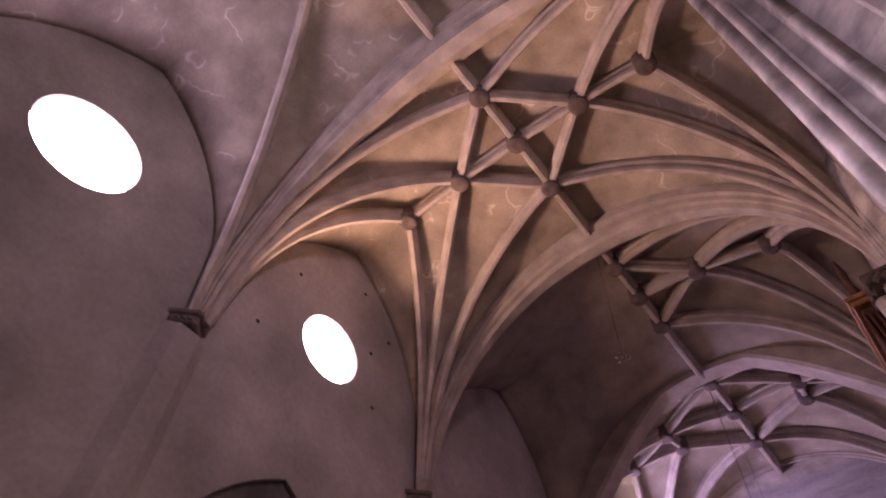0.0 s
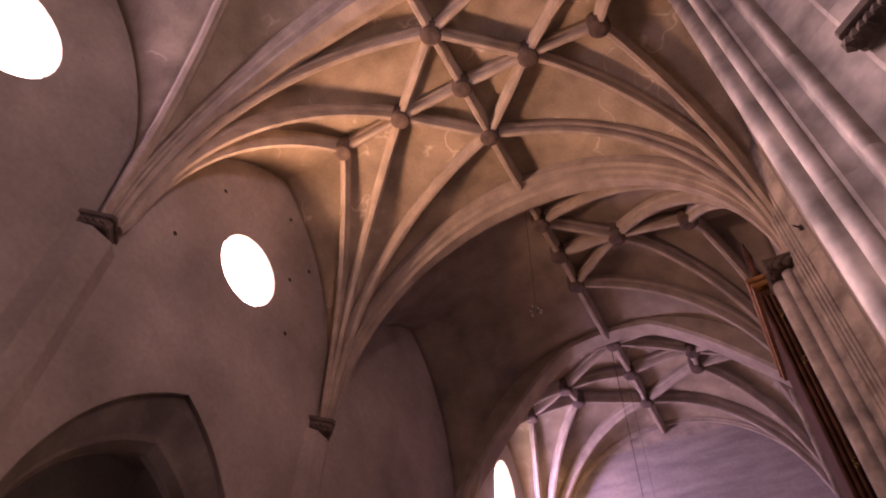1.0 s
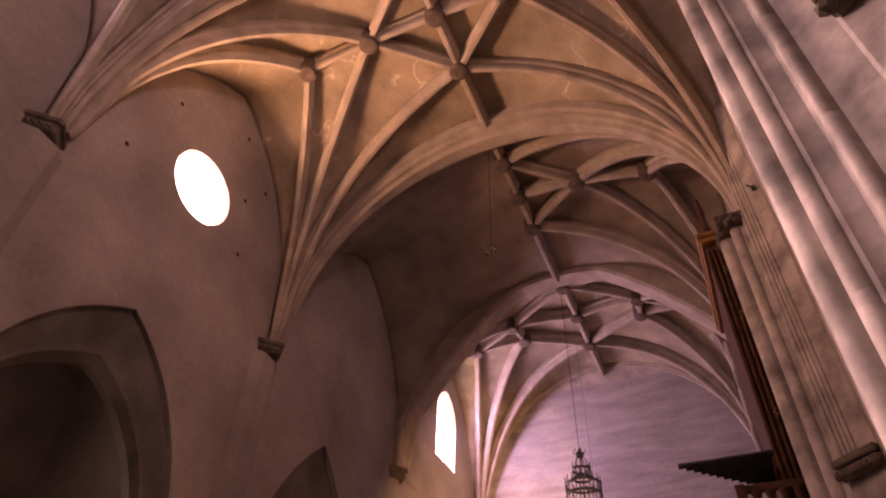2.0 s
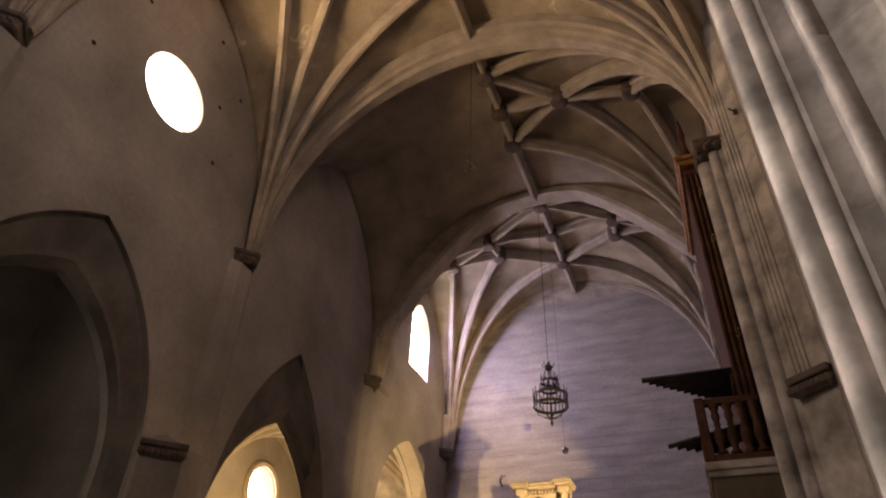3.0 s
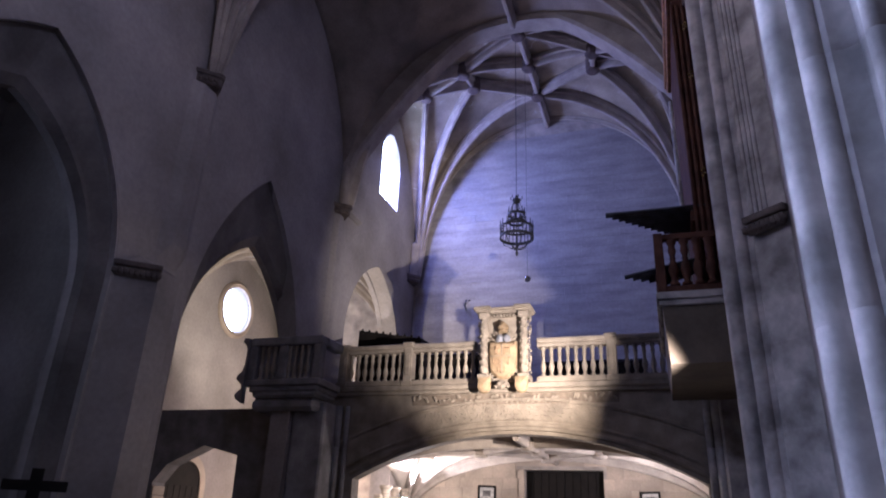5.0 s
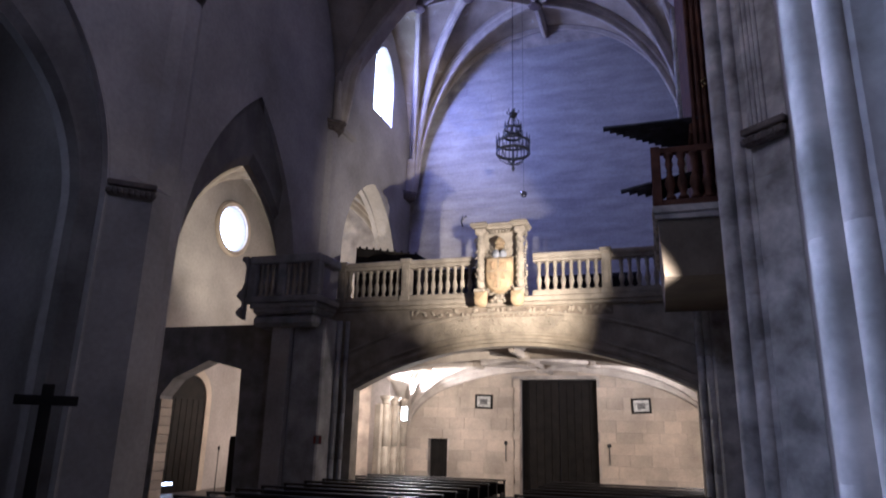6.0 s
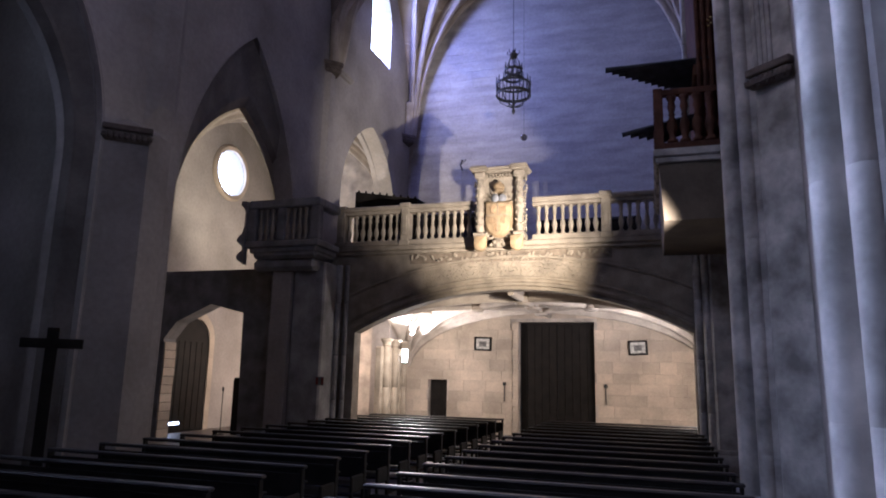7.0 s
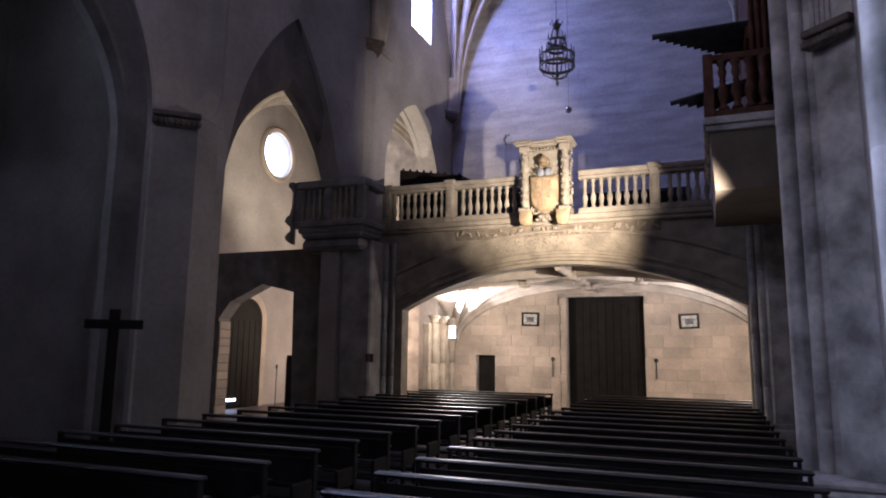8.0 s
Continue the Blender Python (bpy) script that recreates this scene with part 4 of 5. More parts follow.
# ---- organ ----
def organ():
    ox, oy = 0.75, 13.15
    root = empty("pipe_organ", (ox, oy, 0.0))
    tagged(root, "red-brown wooden pipe organ with projecting trumpet pipes", "organ")

    def p(name, bm, mat, label="", smooth=False):
        return part(name, bm, mat, root, label, smooth)

    x0, x1, y1 = -0.68, XR - ox - 0.01, 4.3
    p("support", tapered((0.0 - 0.58, x1, 0.03, y1 - 0.4), (x0 + 0.04, x1, 0.0, y1 - 0.1), 5.25, 6.38), PANELSTONE, "darkened plaster balcony support")
    bm = boxed(x0 - 0.02, x1, -0.05, y1, 6.38, 6.50, 0.02)
    box(bm, x0 - 0.06, x1, -0.09, y1, 6.50, 6.655, 0.02)
    p("balcony_slab", bm, SHAFT)
    for z in (6.66, 7.77):
        p("rail", boxed(x0, x1, -0.02, 0.12, z, z + 0.14, 0.02), REDWOOD)
        p("rail", boxed(x0, x0 + 0.14, 0.125, y1, z, z + 0.14, 0.02), REDWOOD)
    wood = bal_mesh.copy()
    wood.materials.clear()
    wood.materials.append(REDWOOD)
    for i in range(6):
        o = new("baluster", wood)
        o.parent = root
        o.matrix_local = Matrix.Translation((x0 + 0.32 + 0.235 * i, 0.05, 6.80)) @ Matrix.Diagonal((1.35, 1.35, 1.16, 1))
    for i in range(15):
        o = new("baluster", wood)
        o.parent = root
        o.matrix_local = Matrix.Translation((x0 + 0.07, 0.3 + 0.26 * i, 6.80)) @ Matrix.Diagonal((1.35, 1.35, 1.16, 1))
    p("corner_post", boxed(x0 - 0.02, x0 + 0.16, -0.04, 0.14, 6.66, 7.93, 0.01), REDWOOD)
    p("case", boxed(0.20, x1, 0.35, y1 - 0.2, 6.65, 14.2, 0.03), REDWOOD)
    for k in range(4):
        p("pilaster", boxed(0.16 + 0.12 * k, 0.24 + 0.12 * k, 0.27, 0.346, 7.0, 14.0, 0.02), REDWOOD)
    bm = boxed(0.08, x1, 0.15, y1 - 0.1, 14.2, 14.36, 0.03)
    box(bm, 0.02, x1, 0.1, y1 - 0.05, 14.36, 14.5, 0.03)
    p("cornice", bm, GILTWOOD, "gilded case cornice")
    for k in range(4):
        bm = bmesh.new()
        lathe(bm, [(0.06, 0), (0.11, 0.2), (0.05, 0.5), (0.09, 0.9), (0.03, 1.4)], 10, (0.34, 0.32 + 0.5 * k, 14.5))
        p("finial", bm, REDWOOD)
    for z in (13.3, 11.9, 9.4):
        bm = bmesh.new()
        for i in range(4):
            bmesh.ops.create_icosphere(bm, subdivisions=1, radius=0.035, matrix=Matrix.Translation((0.42 + 0.05 * (i % 2), 0.27, z - 0.1 + 0.06 * i)))
        tagged(p("gilt_ornament", bm, GOLD, "bright gilded carving"), kind="stuff")
    # horizontal trumpets in two ranks
    for i in range(13):
        yy = 0.36 + 0.085 * i
        long = 2.05 - 0.13 * i
        bm = bmesh.new()
        z = 8.66 - 0.018 * i
        tube(bm, [(0.42, yy, z), (0.42 - long * 0.7, yy, z - 0.02), (0.42 - long, yy, z - 0.03)], 0.03, 8, 0.062)
        p("trumpet_pipe", bm, TINDARK, smooth=True)
    for i in range(6):
        yy = 0.4 + 0.08 * i
        long = 1.75 - 0.16 * i
        bm = bmesh.new()
        tube(bm, [(0.42, yy, 7.56 - 0.02 * i), (0.42 - long, yy, 7.18 - 0.01 * i)], 0.02, 8, 0.05)
        p("trumpet_pipe", bm, TINDARK, smooth=True)
    p("trumpet_board", boxed(0.1, 0.42, 0.34, 1.5, 8.3, 8.55, 0.02), REDWOOD)
    nest(root, {"pilaster": "case", "cornice": "case", "gilt_ornament": "case", "finial": "case", "rail": "balcony_slab",
                "baluster": "balcony_slab", "corner_post": "balcony_slab", "trumpet_pipe": "trumpet_board"})


def tapered(a, b, z0, z1):
    bm = bmesh.new()
    lo = [bm.verts.new(v) for v in ((a[0], a[2], z0), (a[1], a[2], z0), (a[1], a[3], z0), (a[0], a[3], z0))]
    hi = [bm.verts.new(v) for v in ((b[0], b[2], z1), (b[1], b[2], z1), (b[1], b[3], z1), (b[0], b[3], z1))]
    bm.faces.new(lo)
    bm.faces.new(hi)
    for i in range(4):
        bm.faces.new((lo[i], lo[(i + 1) % 4], hi[(i + 1) % 4], hi[i]))
    return bm


organ()


# ---- chandelier ----
def chandelier():
    x, y, z = -4.44, 21.0, 13.3
    root = empty("chandelier", (x, y, z))
    tagged(root, "two-tiered black iron ring chandelier with candles", "chandelier")

    def p(name, bm, mat=IRON, smooth=False):
        return part(name, bm, mat, root, "", smooth)

    bm = bmesh.new()
    tube(bm, [(0, 0, 0), (0, 0, 7.0)], 0.012, 5)
    p("chain", bm)
    bm = bmesh.new()
    lathe(bm, [(0.04, -0.3), (0.11, -0.25), (0.14, -0.12), (0.07, -0.05), (0.03, 0.06)], 10)
    for i in range(6):
        a = i * math.pi / 3
        tube(bm, [(0.1 * math.cos(a), 0.1 * math.sin(a), -0.15), (0.22 * math.cos(a), 0.22 * math.sin(a), -0.08), (0.2 * math.cos(a), 0.2 * math.sin(a), 0.0)], 0.02, 5)
    p("top_crown", bm)

    def hoop(r, z0, z1):
        bm = bmesh.new()
        for zz in (z0, z1):
            lathe(bm, [(r - 0.02, zz - 0.035), (r + 0.02, zz - 0.035), (r + 0.02, zz + 0.035), (r - 0.02, zz + 0.035), (r - 0.02, zz - 0.035)], 28, cap=False)
        lathe(bm, [(r - 0.004, z0), (r + 0.004, z0 + 0.001), (r + 0.004, z0 + (z1 - z0) * 0.2), (r - 0.004, z0 + (z1 - z0) * 0.2)], 28, cap=False)
        k = int(r * 44)
        for i in range(k):
            a = 2 * math.pi * i / k
            p("bar", boxed(r * math.cos(a) - 0.013, r * math.cos(a) + 0.013, r * math.sin(a) - 0.013, r * math.sin(a) + 0.013, z0, z1))
        return bm

    p("upper_hoop", hoop(0.29, -1.02, -0.72))
    p("lower_hoop", hoop(0.575, -1.62, -1.25))
    for r, zz, k in ((0.29, -0.69, 10), (0.575, -1.22, 16)):
        for i in range(k):
            a = 2 * math.pi * i / k
            bm = bmesh.new()
            lathe(bm, [(0.035, 0), (0.04, 0.04), (0.018, 0.06), (0.016, 0.2), (0.003, 0.25)], 7, (r * math.cos(a), r * math.sin(a), zz))
            p("candle", bm)
    for i in range(6):
        a = 2 * math.pi * i / 6
        c, s = math.cos(a), math.sin(a)
        bm = bmesh.new()
        tube(bm, [(0.1 * c, 0.1 * s, -0.2), (0.29 * c, 0.29 * s, -0.72)], 0.012, 5)
        p("stay", bm)
        bm = bmesh.new()
        tube(bm, [(0.29 * c, 0.29 * s, -1.02), (0.575 * c, 0.575 * s, -1.25)], 0.012, 5)
        p("stay", bm)
        bm = bmesh.new()
        tube(bm, [(0.55 * c, 0.55 * s, -1.62), (0.45 * c, 0.45 * s, -1.85), (0.2 * c, 0.2 * s, -2.0), (0.02 * c, 0.02 * s, -2.05)], 0.02, 5)
        p("scroll", bm)
    bm = bmesh.new()
    lathe(bm, [(0.02, -2.3), (0.06, -2.2), (0.03, -2.1), (0.05, -2.0), (0.02, -1.3), (0.015, -0.3)], 8)
    p("stem", bm)
    nest(root, {"scroll": "lower_hoop"})


chandelier()
ball = empty("hanging_ball", (-4.19, 21.6, 10.36))
tagged(ball, "small polished silver ball hung on a thin wire", "hanging lamp")
bm = bmesh.new()
bmesh.ops.create_icosphere(bm, subdivisions=3, radius=0.12)
part("globe", bm, CHROME, ball, "", True)
bm = bmesh.new()
tube(bm, [(0, 0, 0.1), (0, 0, 9.95)], 0.006, 5)
part("wire", bm, IRON, ball)

# hanging crystal lamp in the dark bay
cl = empty("crystal_lamp", (-4.4, 12.4, 15.0))
tagged(cl, "small crystal lamp hung from the vault", "hanging lamp")
bm = bmesh.new()
tube(bm, [(0, 0, 0.2), (0, 0, 4.8)], 0.008, 5)
part("wire", bm, IRON, cl)
bm = bmesh.new()
lathe(bm, [(0.02, -0.1), (0.06, 0.0), (0.03, 0.1), (0.02, 0.22)], 8)
part("stem", bm, IRON, cl)
for i in range(7):
    a = i * 0.9
    bm = bmesh.new()
    bmesh.ops.create_icosphere(bm, subdivisions=1, radius=0.045, matrix=Matrix.Translation((0.16 * math.cos(a), 0.16 * math.sin(a), -0.05 + 0.06 * (i % 3))))
    tube(bm, [(0, 0, 0.02), (0.16 * math.cos(a), 0.16 * math.sin(a), 0.0)], 0.006, 4)
    part("drop", bm, CHROME, cl)

# ---- doors ----
portal = empty("door_1", (-3.91, YEND + 0.3, 0))
tagged(portal, "tall dark wooden portal doors, closed", "door", kind="structure")
for sx in (-1, 1):
    leaf = part("leaf", boxed(sx * 0.005, sx * 1.47, 0.0, 0.1, 0.02, 4.43, 0.01), OAK, portal)
    for k in range(5):
        u = sx * (0.02 + 0.292 * k)
        part("plank", boxed(min(u, u + sx * 0.28), max(u, u + sx * 0.28), -0.03, -0.002, 0.05, 4.4, 0.008), OAK, leaf)
side = empty("door_2", (-8.8, YEND + 0.25, 0))
tagged(side, "small dark wooden side door, closed", "door", kind="structure")
leaf = part("leaf", boxed(-0.395, 0.395, 0, 0.08, 0.02, 2.09, 0.01), OAK, side)
for k in range(4):
    part("plank", boxed(-0.38 + 0.19 * k, -0.2 + 0.19 * k, -0.02, -0.002, 0.05, 2.06, 0.006), OAK, leaf)
bm = bmesh.new()
lathe(bm, [(0.03, 0), (0.03, 0.03)], 8, (0.3, -0.04, 1.0))
part("handle", bm, IRON, leaf)
# stone jambs of the portal
bm = boxed(-5.62, -5.41, YEND - 0.10, YEND - 0.035, 0, 4.45, 0.02)
for i in range(9):
    box(bm, -5.66 + 0.03 * (i % 2), -5.405, YEND - 0.12, YEND - 0.036, 0.1 + 0.5 * i, 0.4 + 0.5 * i, 0.02)
tagged(mesh_ob("trim", bm, ASHLAR), "worn stone portal jamb", "trim", kind="structure")

# ---- pictures, holders, signs ----
for x, z, lean in ((-6.88, 3.56, 1.5), (-0.80, 3.45, -2.5)):
    pic = empty("framed_picture", (x, YEND - 0.05, z))
    pic.rotation_euler = (radians(4), radians(lean), 0)
    tagged(pic, "small framed print in a dark wooden frame on the stone wall", "picture", "framed pictures")
    for a in ((-0.36, 0.36, 0.21, 0.28), (-0.36, 0.36, -0.28, -0.21), (-0.36, -0.28, -0.209, 0.209), (0.28, 0.36, -0.209, 0.209)):
        part("frame_bar", boxed(a[0], a[1], -0.05, 0.03, a[2], a[3], 0.01), OAK, pic)
    part("mount", boxed(-0.279, 0.279, -0.02, 0.02, -0.209, 0.209), PAPER, pic, "pale mount")
    part("print", boxed(-0.15, 0.15, -0.028, -0.021, -0.11, 0.10), DULL, pic, "dark grey print")
    nest(pic, {"print": "mount"})
for x in (-5.97, -2.02):
    h = empty("candle_bracket", (x, YEND - 0.045, 1.75))
    tagged(h, "slim dark iron bracket on the stone wall", "bracket", "wall brackets")
    bm = bmesh.new()
    tube(bm, [(0, -0.05, -0.45), (0, -0.06, 0.2)], 0.022, 6)
    part("rod", bm, IRON, h)
    bm = bmesh.new()
    lathe(bm, [(0.02, 0), (0.07, 0.04), (0.07, 0.12), (0.03, 0.15)], 8, (0, -0.07, 0.15))
    part("cup", bm, IRON, h)
for x, y, z in ((XL + 0.004, 10.7, 2.15), (-9.3, 17.44, 2.0)):
    sg = empty("notice", (x, y, z))
    tagged(sg, "small framed notice with faded red bars", "sign", "notices")
    if y < 15:
        part("board", boxed(0, 0.03, -0.13, 0.13, -0.12, 0.12, 0.005), PAPERDIM, sg)
        part("bar", boxed(0.031, 0.036, -0.12, -0.05, -0.1, 0.1), MARK, sg)
        part("bar", boxed(0.031, 0.036, 0.05, 0.12, -0.1, 0.1), MARK, sg)
    else:
        part("board", boxed(-0.13, 0.13, 0, 0.03, -0.12, 0.12, 0.005), PAPERDIM, sg)
        part("bar", boxed(-0.12, -0.05, -0.006, -0.001, -0.1, 0.1), MARK, sg)
        part("bar", boxed(0.05, 0.12, -0.006, -0.001, -0.1, 0.1), MARK, sg)
br = empty("wall_bracket", (-7.9, YEND - 0.04, 11.2))
tagged(br, "small black iron bracket on the end wall", "bracket")
bm = bmesh.new()
tube(bm, [(0, 0, 0.3), (0.0, -0.25, 0.0), (0.25, -0.3, 0.2)], 0.03, 6)
tube(bm, [(0, 0, -0.15), (0.0, -0.25, 0.0)], 0.03, 6)
part("arm", bm, IRON, br)
# floodlight in the corner of the porch
fl = empty("floodlight", (-9.83, 25.6, 3.0))
tagged(fl, "lit white floodlight in the porch corner", "lamp")
part("housing", boxed(-0.13, 0.13, -0.08, 0.12, -0.28, 0.28, 0.03), PAPERDIM, fl)
part("glass", boxed(-0.11, 0.11, -0.10, -0.085, -0.25, 0.25, 0.0), BULB, fl, "glowing lamp glass")
part("bracket", boxed(-0.56, -0.14, 0.0, 0.05, -0.03, 0.03, 0.01), PAPERDIM, fl)
f2 = empty("floodlight", (1.62, 20.6, 3.0))
tagged(f2, "lit white floodlight behind the loft pier", "lamp")
part("housing", boxed(0.0, 0.2, -0.14, 0.14, -0.2, 0.2, 0.03), PAPERDIM, f2)
part("glass", boxed(-0.012, -0.002, -0.1, 0.1, -0.15, 0.15), BULB, f2, "glowing lamp glass")
nest(fl, {"glass": "housing"})
nest(f2, {"glass": "housing"})
part("bracket", boxed(0.2, 0.45, -0.03, 0.03, -0.03, 0.03, 0.005), IRON, f2)
for k in range(4):
    sh = empty("arch_shaft", (1.66 + 0.062 * k, 11.035 - 0.062 * k, 7.155))
    tagged(sh, "thin stone arch moulding rising from the impost", "moulding", "arch mouldings")
    bm = bmesh.new()
    tube(bm, [(0, 0, 0), (0, 0, 3.0), (0.0, 0.0, 5.13)], 0.026 if k % 2 else 0.02, 8)
    part("roll", bm, SHAFT, sh, smooth=True)
hook = empty("iron_hook", (1.98, 10.62, 12.9))
tagged(hook, "small iron hook fixed high on the pier", "hook")
bm = bmesh.new()
tube(bm, [(0, 0, 0), (-0.12, -0.12, 0.01)], 0.018, 6)
part("spike", bm, IRON, hook)
part("plate", boxed(-0.04, 0.04, -0.04, 0.04, -0.05, 0.05, 0.01), IRON, hook)

# ---- crucifix on a stand ----
cx = empty("standing_cross", (-9.6, 8.65, 0))
tagged(cx, "dark wooden cross on a tall stand beside the pier", "cross")
cx.rotation_euler = (0, 0, radians(42))
part("post", boxed(-0.09, 0.09, -0.05, 0.05, 0.1, 2.86, 0.01), OAK, cx)
part("crossbar", boxed(-0.46, 0.46, -0.054, 0.054, 2.52, 2.68, 0.01), OAK, cx)
part("foot", boxed(-0.3, 0.3, -0.3, 0.3, 0, 0.1, 0.02), OAK, cx)

# ---- aisle: screen, door, cupboard ----
scr = [(XA + 0.01, 0), (-15.75, 0), (-15.75, 3.25), (-15.3, 3.8), (-14.0, 4.38), (-12.75, 4.08), (-12.65, 0), (-11.02, 0), (-11.02, 5.5), (XA + 0.01, 5.5)]
sc = mesh_ob("aisle_screen", slab_with_holes(scr, [], "y", YF, 0.6), GALLERY)
tagged(sc, "dark stone screen with a flattened arch across the aisle", "screen", kind="structure")
# Paler blocks put the lamplight on the left reveal into its colour.
jamb_rng = random.Random(4)
bm0 = boxed(0, 0.05, 0, 0.56, 0, 0.27, 0.012)
jamb0 = mesh_ob("jamb_stone", bm0, ASHLAR, sc)
jamb0.matrix_local = Matrix.Translation((-15.748, YF + 0.02, 0.02))
for i in range(1, 11):
    share("jamb_stone", jamb0, sc, Matrix.Translation((-15.748 + jamb_rng.uniform(0, 0.03), YF + 0.02, 0.02 + 0.285 * i)))
ad = empty("door_3", (XA + 0.02, 21.3, 0))
tagged(ad, "dark arched wooden door in the aisle wall", "door", kind="structure")
bm = slab_with_holes(pointed(0, 1.05, 0, 3.3, 4.15), [], "x", 0.10, 0.1)
leaf = part("leaf", bm, OAK, ad)
for k in range(6):
    part("plank", boxed(0.102, 0.12, -1.0 + 0.335 * k, -0.69 + 0.335 * k, 0.05, 3.3, 0.005), OAK, leaf)
sur = pointed(0, 1.35, 0, 3.3, 4.5)
inner = pointed(0, 1.06, 0, 3.3, 4.16)
bm = slab_with_holes(sur + inner[::-1], [], "x", 0.16, 0.15)
part("surround", bm, ASHLAR, ad, "pale stone door surround")
part("threshold_gap", boxed(0.125, 0.14, -0.95, -0.3, 0.28, 0.36), SKYGLOW, ad, "daylight showing under the door")
bm = bmesh.new()
for i in range(36):
    a0, a1 = 2 * math.pi * i / 36, 2 * math.pi * (i + 1) / 36
    prof = [(0.97, 0.0), (0.97, 0.10), (1.12, 0.14), (1.2, 0.06), (1.2, 0.0)]
    for (r0, d0), (r1, d1) in zip(prof, prof[1:]):
        bm.faces.new([bm.verts.new((XA + d, 23.0 + r * math.cos(a), 10.45 + r * math.sin(a))) for r, d, a in ((r0, d0, a0), (r0, d0, a1), (r1, d1, a1), (r1, d1, a0))])
bmesh.ops.remove_doubles(bm, verts=bm.verts, dist=0.001)
tagged(mesh_ob("trim", bm, ASHLAR, smooth=True), "moulded stone ring round the aisle window", "trim", kind="structure")
cup = empty("cupboard", (-14.45, 21.5, 0))
tagged(cup, "dark wooden cupboard standing in the aisle", "cupboard")
part("body", boxed(-0.25, 0.35, -0.4, 0.4, 0, 2.0, 0.02), OAK, cup)
for sy in (-1, 1):
    d = part("door", boxed(-0.28, -0.255, min(0.01 * sy, 0.38 * sy), max(0.01 * sy, 0.38 * sy), 0.1, 1.9, 0.01), OAK, cup)
    part("handle", boxed(-0.31, -0.282, 0.04 * sy - 0.01, 0.04 * sy + 0.01, 1.1, 1.25), IRON, d)
st = empty("microphone_stand", (-15.05, 21.0, 0))
tagged(st, "thin black microphone stand in the aisle", "stand")
bm = bmesh.new()
tube(bm, [(0, 0, 0.04), (0, 0, 1.5)], 0.015, 6)
part("pole", bm, IRON, st)
bm = bmesh.new()
lathe(bm, [(0.15, 0), (0.15, 0.03), (0.02, 0.05)], 12)
part("foot", bm, IRON, st)
bm = bmesh.new()
lathe(bm, [(0.02, 0), (0.035, 0.05), (0.035, 0.12), (0.01, 0.16)], 8, (0, 0, 1.5))
part("microphone", bm, IRON, st)


# ---- putlog holes in the nave wall: dark caps painted as their shade ----
bm = bmesh.new()
lathe(bm, [(0.055, 0), (0.06, 0.012), (0.045, 0.02)], 9)
hole0 = mesh_ob("putlog_hole", bm, HOLE, wall_w)
hole0.matrix_local = pose(XL, 8.98, 15.94, 0, 90, 0)
for y, z in ((6.0, 16.55), (8.35, 18.0), (9.35, 14.2), (5.3, 14.0), (9.6, 16.9)):
    share("putlog_hole", hole0, wall_w, pose(XL, y, z, 0, 90, 0))


# ---- pews ----
def make_pew(x0, x1, y):
    root = empty("pew", ((x0 + x1) / 2, y, 0))
    tagged(root, "long dark varnished wooden church pew", "pew", "rows of pews")
    h = (x1 - x0) / 2
    part("seat", boxed(-h + 0.05, h - 0.05, -0.40, 0.06, 0.42, 0.46, 0.012), PEW, root)
    part("backrest", boxed(-h + 0.05, h - 0.05, 0.065, 0.095, 0.52, 0.84, 0.01), PEW, root)
    part("top_rail", boxed(-h - 0.02, h + 0.02, 0.03, 0.17, 0.90, 0.95, 0.018), PEWTOP, root, "hand-worn glossy rail")
    part("book_shelf", boxed(-h + 0.05, h - 0.05, 0.10, 0.30, 0.70, 0.725, 0.006), PEW, root)
    part("kneeler", boxed(-h + 0.05, h - 0.05, 0.30, 0.46, 0.16, 0.20, 0.01), PEW, root)
    for sx in (-1, 1):
        u = sx * h
        bm = boxed(min(u, u - sx * 0.05), max(u, u - sx * 0.05), 0.03, 0.13, 0.0, 0.90, 0.01)
        box(bm, min(u, u - sx * 0.05), max(u, u - sx * 0.05), -0.42, 0.028, 0.34, 0.60, 0.02)
        box(bm, min(u, u - sx * 0.05), max(u, u - sx * 0.05), -0.42, -0.34, 0.0, 0.338, 0.01)
        box(bm, min(u, u - sx * 0.05), max(u, u - sx * 0.05), 0.132, 0.46, 0.10, 0.16, 0.01)
        part("pew_end", bm, PEW, root)
    nest(root, {"book_shelf": "backrest", "top_rail": "backrest"})
    return root


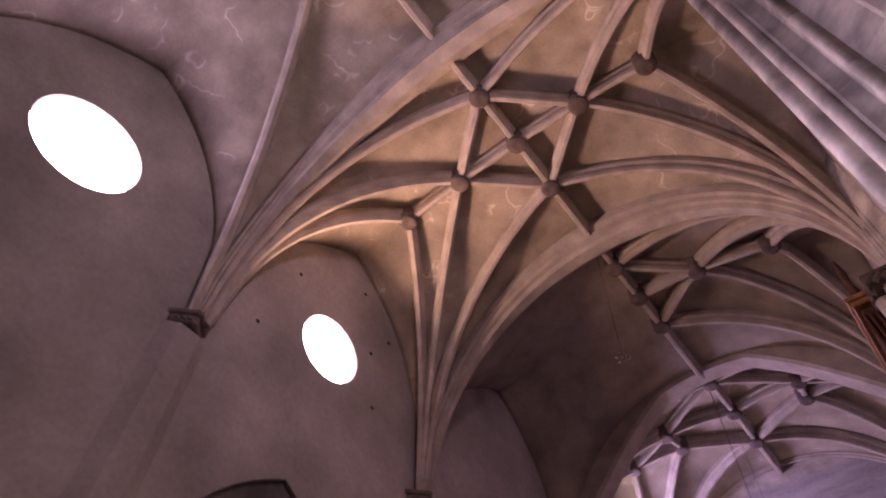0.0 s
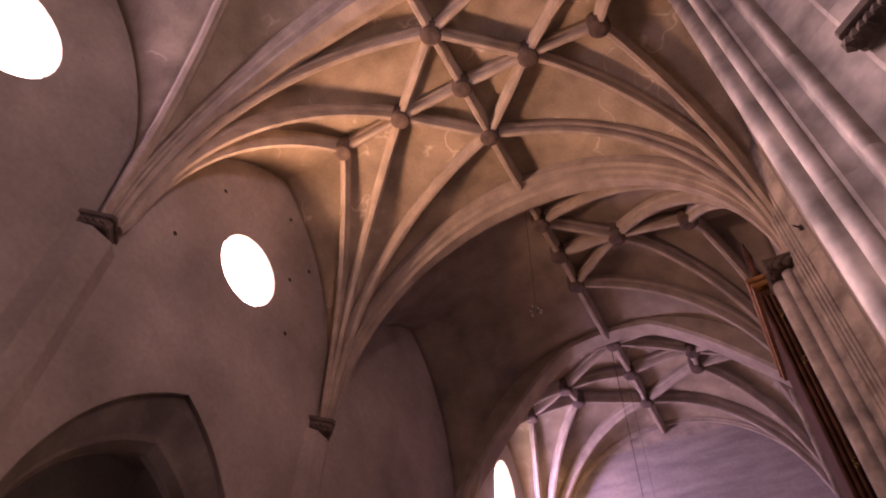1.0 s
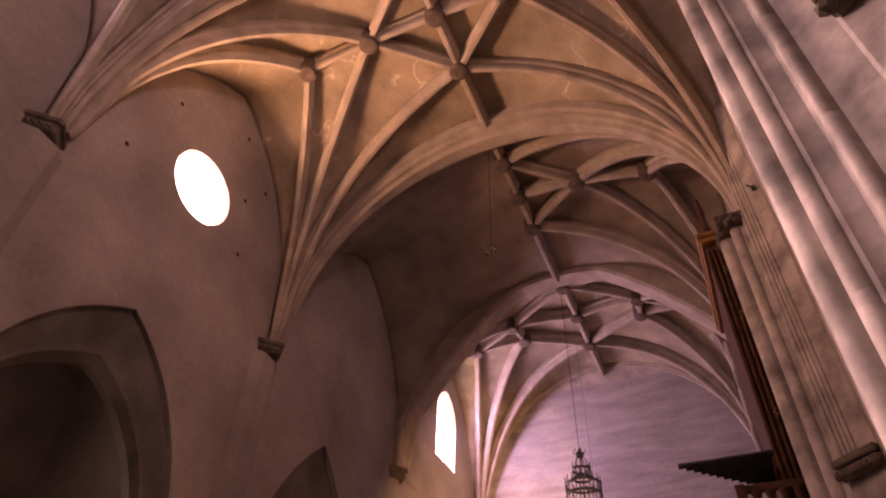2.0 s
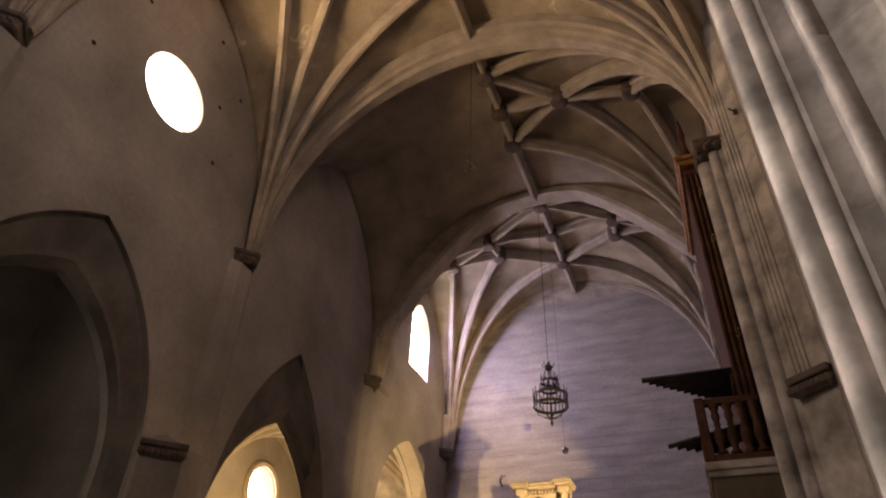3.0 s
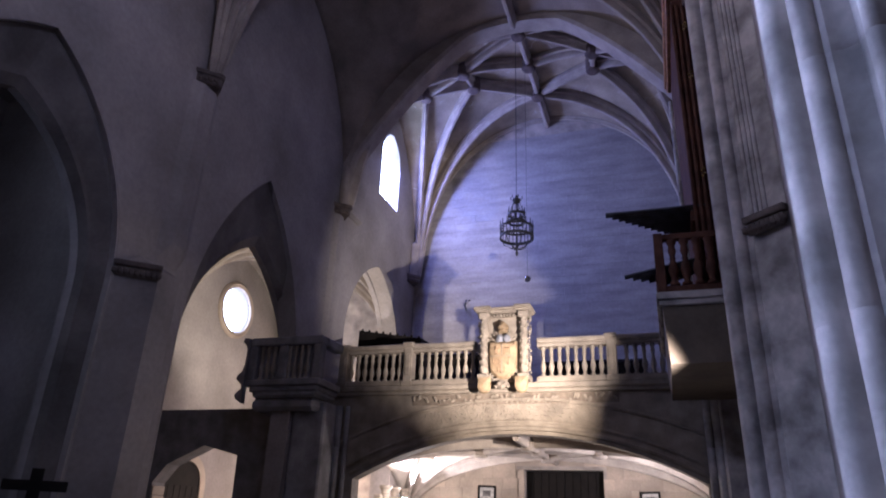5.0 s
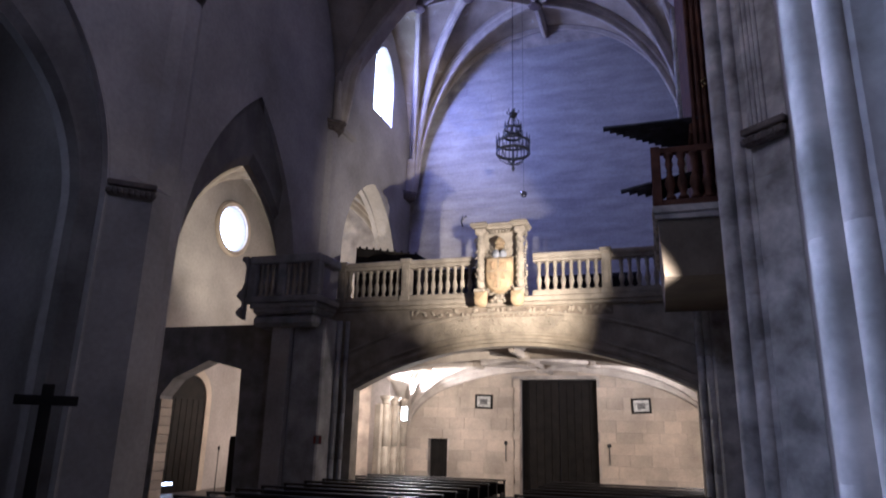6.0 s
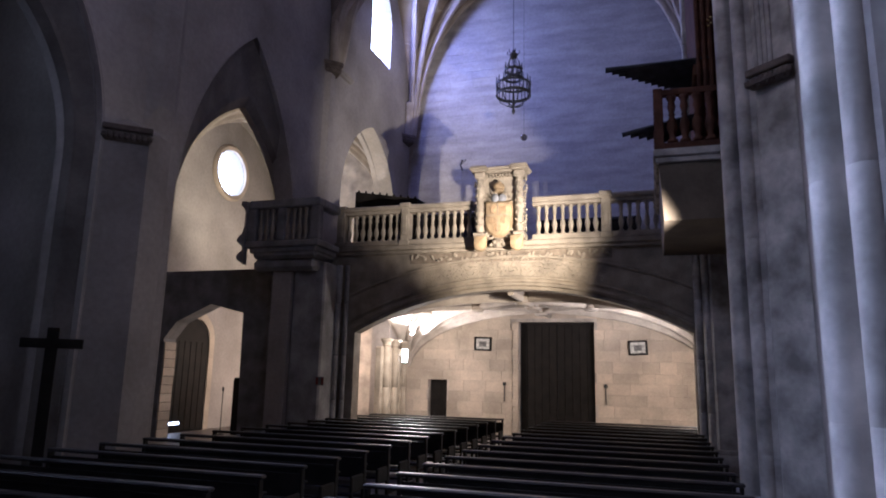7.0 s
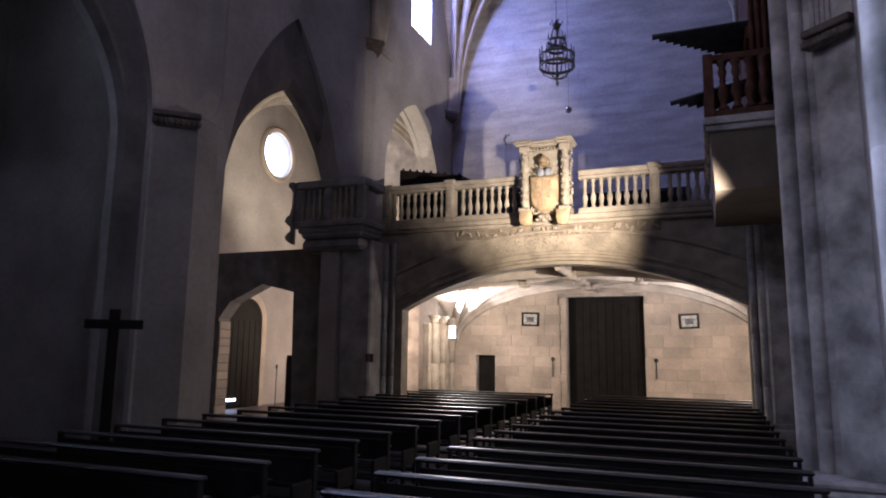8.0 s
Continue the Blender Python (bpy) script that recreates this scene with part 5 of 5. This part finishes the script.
pl = make_pew(-9.3, -4.75, 5.4)
pr = make_pew(-3.35, 0.95, 5.4)
for i in range(1, 16):
    y = 5.4 + 1.04 * i
    copy_thing(pl, pose(-7.025, y, 0))
    copy_thing(pr, pose(-1.2, y, 0))

# ---- stone courses of the end wall, last ----
made = {}
block_rng = random.Random(11)
z = 0.0
row = 0
while z < 4.75:
    h = (0.43, 0.38, 0.45, 0.40)[row % 4]
    x = -10.3 - block_rng.uniform(0, 0.5)
    while x < 2.0:
        w = block_rng.choice((0.62, 0.78, 0.94, 1.1))
        a, b = max(x, -10.3), min(x + w, 2.04)
        for o0, o1, ztop in ((-5.66, -2.42, 4.47), (-9.22, -8.38, 2.12)):
            if z < ztop - 0.1 and a < o1 and b > o0:
                if a < o0:
                    b = o0
                elif b > o1:
                    a = o1
                else:
                    a = b
        if b - a > 0.12:
            key = (round(b - a, 2), h)
            if key not in made:
                made[key] = mesh_ob("stone_block", boxed(0, b - a - 0.005, 0, 0.034, 0, h - 0.005, 0.004), ASHLAR, END)
                made[key].matrix_local = Matrix.Translation((a, YEND - 0.036 + block_rng.uniform(0, 0.006), z))
            else:
                share("stone_block", made[key], END, Matrix.Translation((a, YEND - 0.036 + block_rng.uniform(0, 0.006), z)))
        x += w
    z += h
    row += 1
# upper courses, far off
bm = bmesh.new()
z, row = 6.0, 0
while z < 19.4:
    h = (0.42, 0.38, 0.46)[row % 3]
    x = -10.3 - block_rng.uniform(0, 0.6)
    while x < 2.0:
        w = block_rng.uniform(0.6, 1.25)
        a, b = max(x, -10.3), min(x + w, 2.04)
        if b - a > 0.1:
            d = block_rng.uniform(0.008, 0.013)
            vs = [bm.verts.new(v) for v in ((a + 0.006, YEND - d, z + 0.006), (b - 0.006, YEND - d, z + 0.006), (b - 0.006, YEND - d, z + h - 0.006), (a + 0.006, YEND - d, z + h - 0.006),
                                            (a, YEND, z), (b, YEND, z), (b, YEND, z + h), (a, YEND, z + h))]
            for f in ((0, 1, 2, 3), (4, 5, 1, 0), (5, 6, 2, 1), (6, 7, 3, 2), (7, 4, 0, 3)):
                bm.faces.new([vs[i] for i in f])
        x += w
    z += h
    row += 1
tagged(part("stone_courses", bm, COURSES, END), kind="stuff")
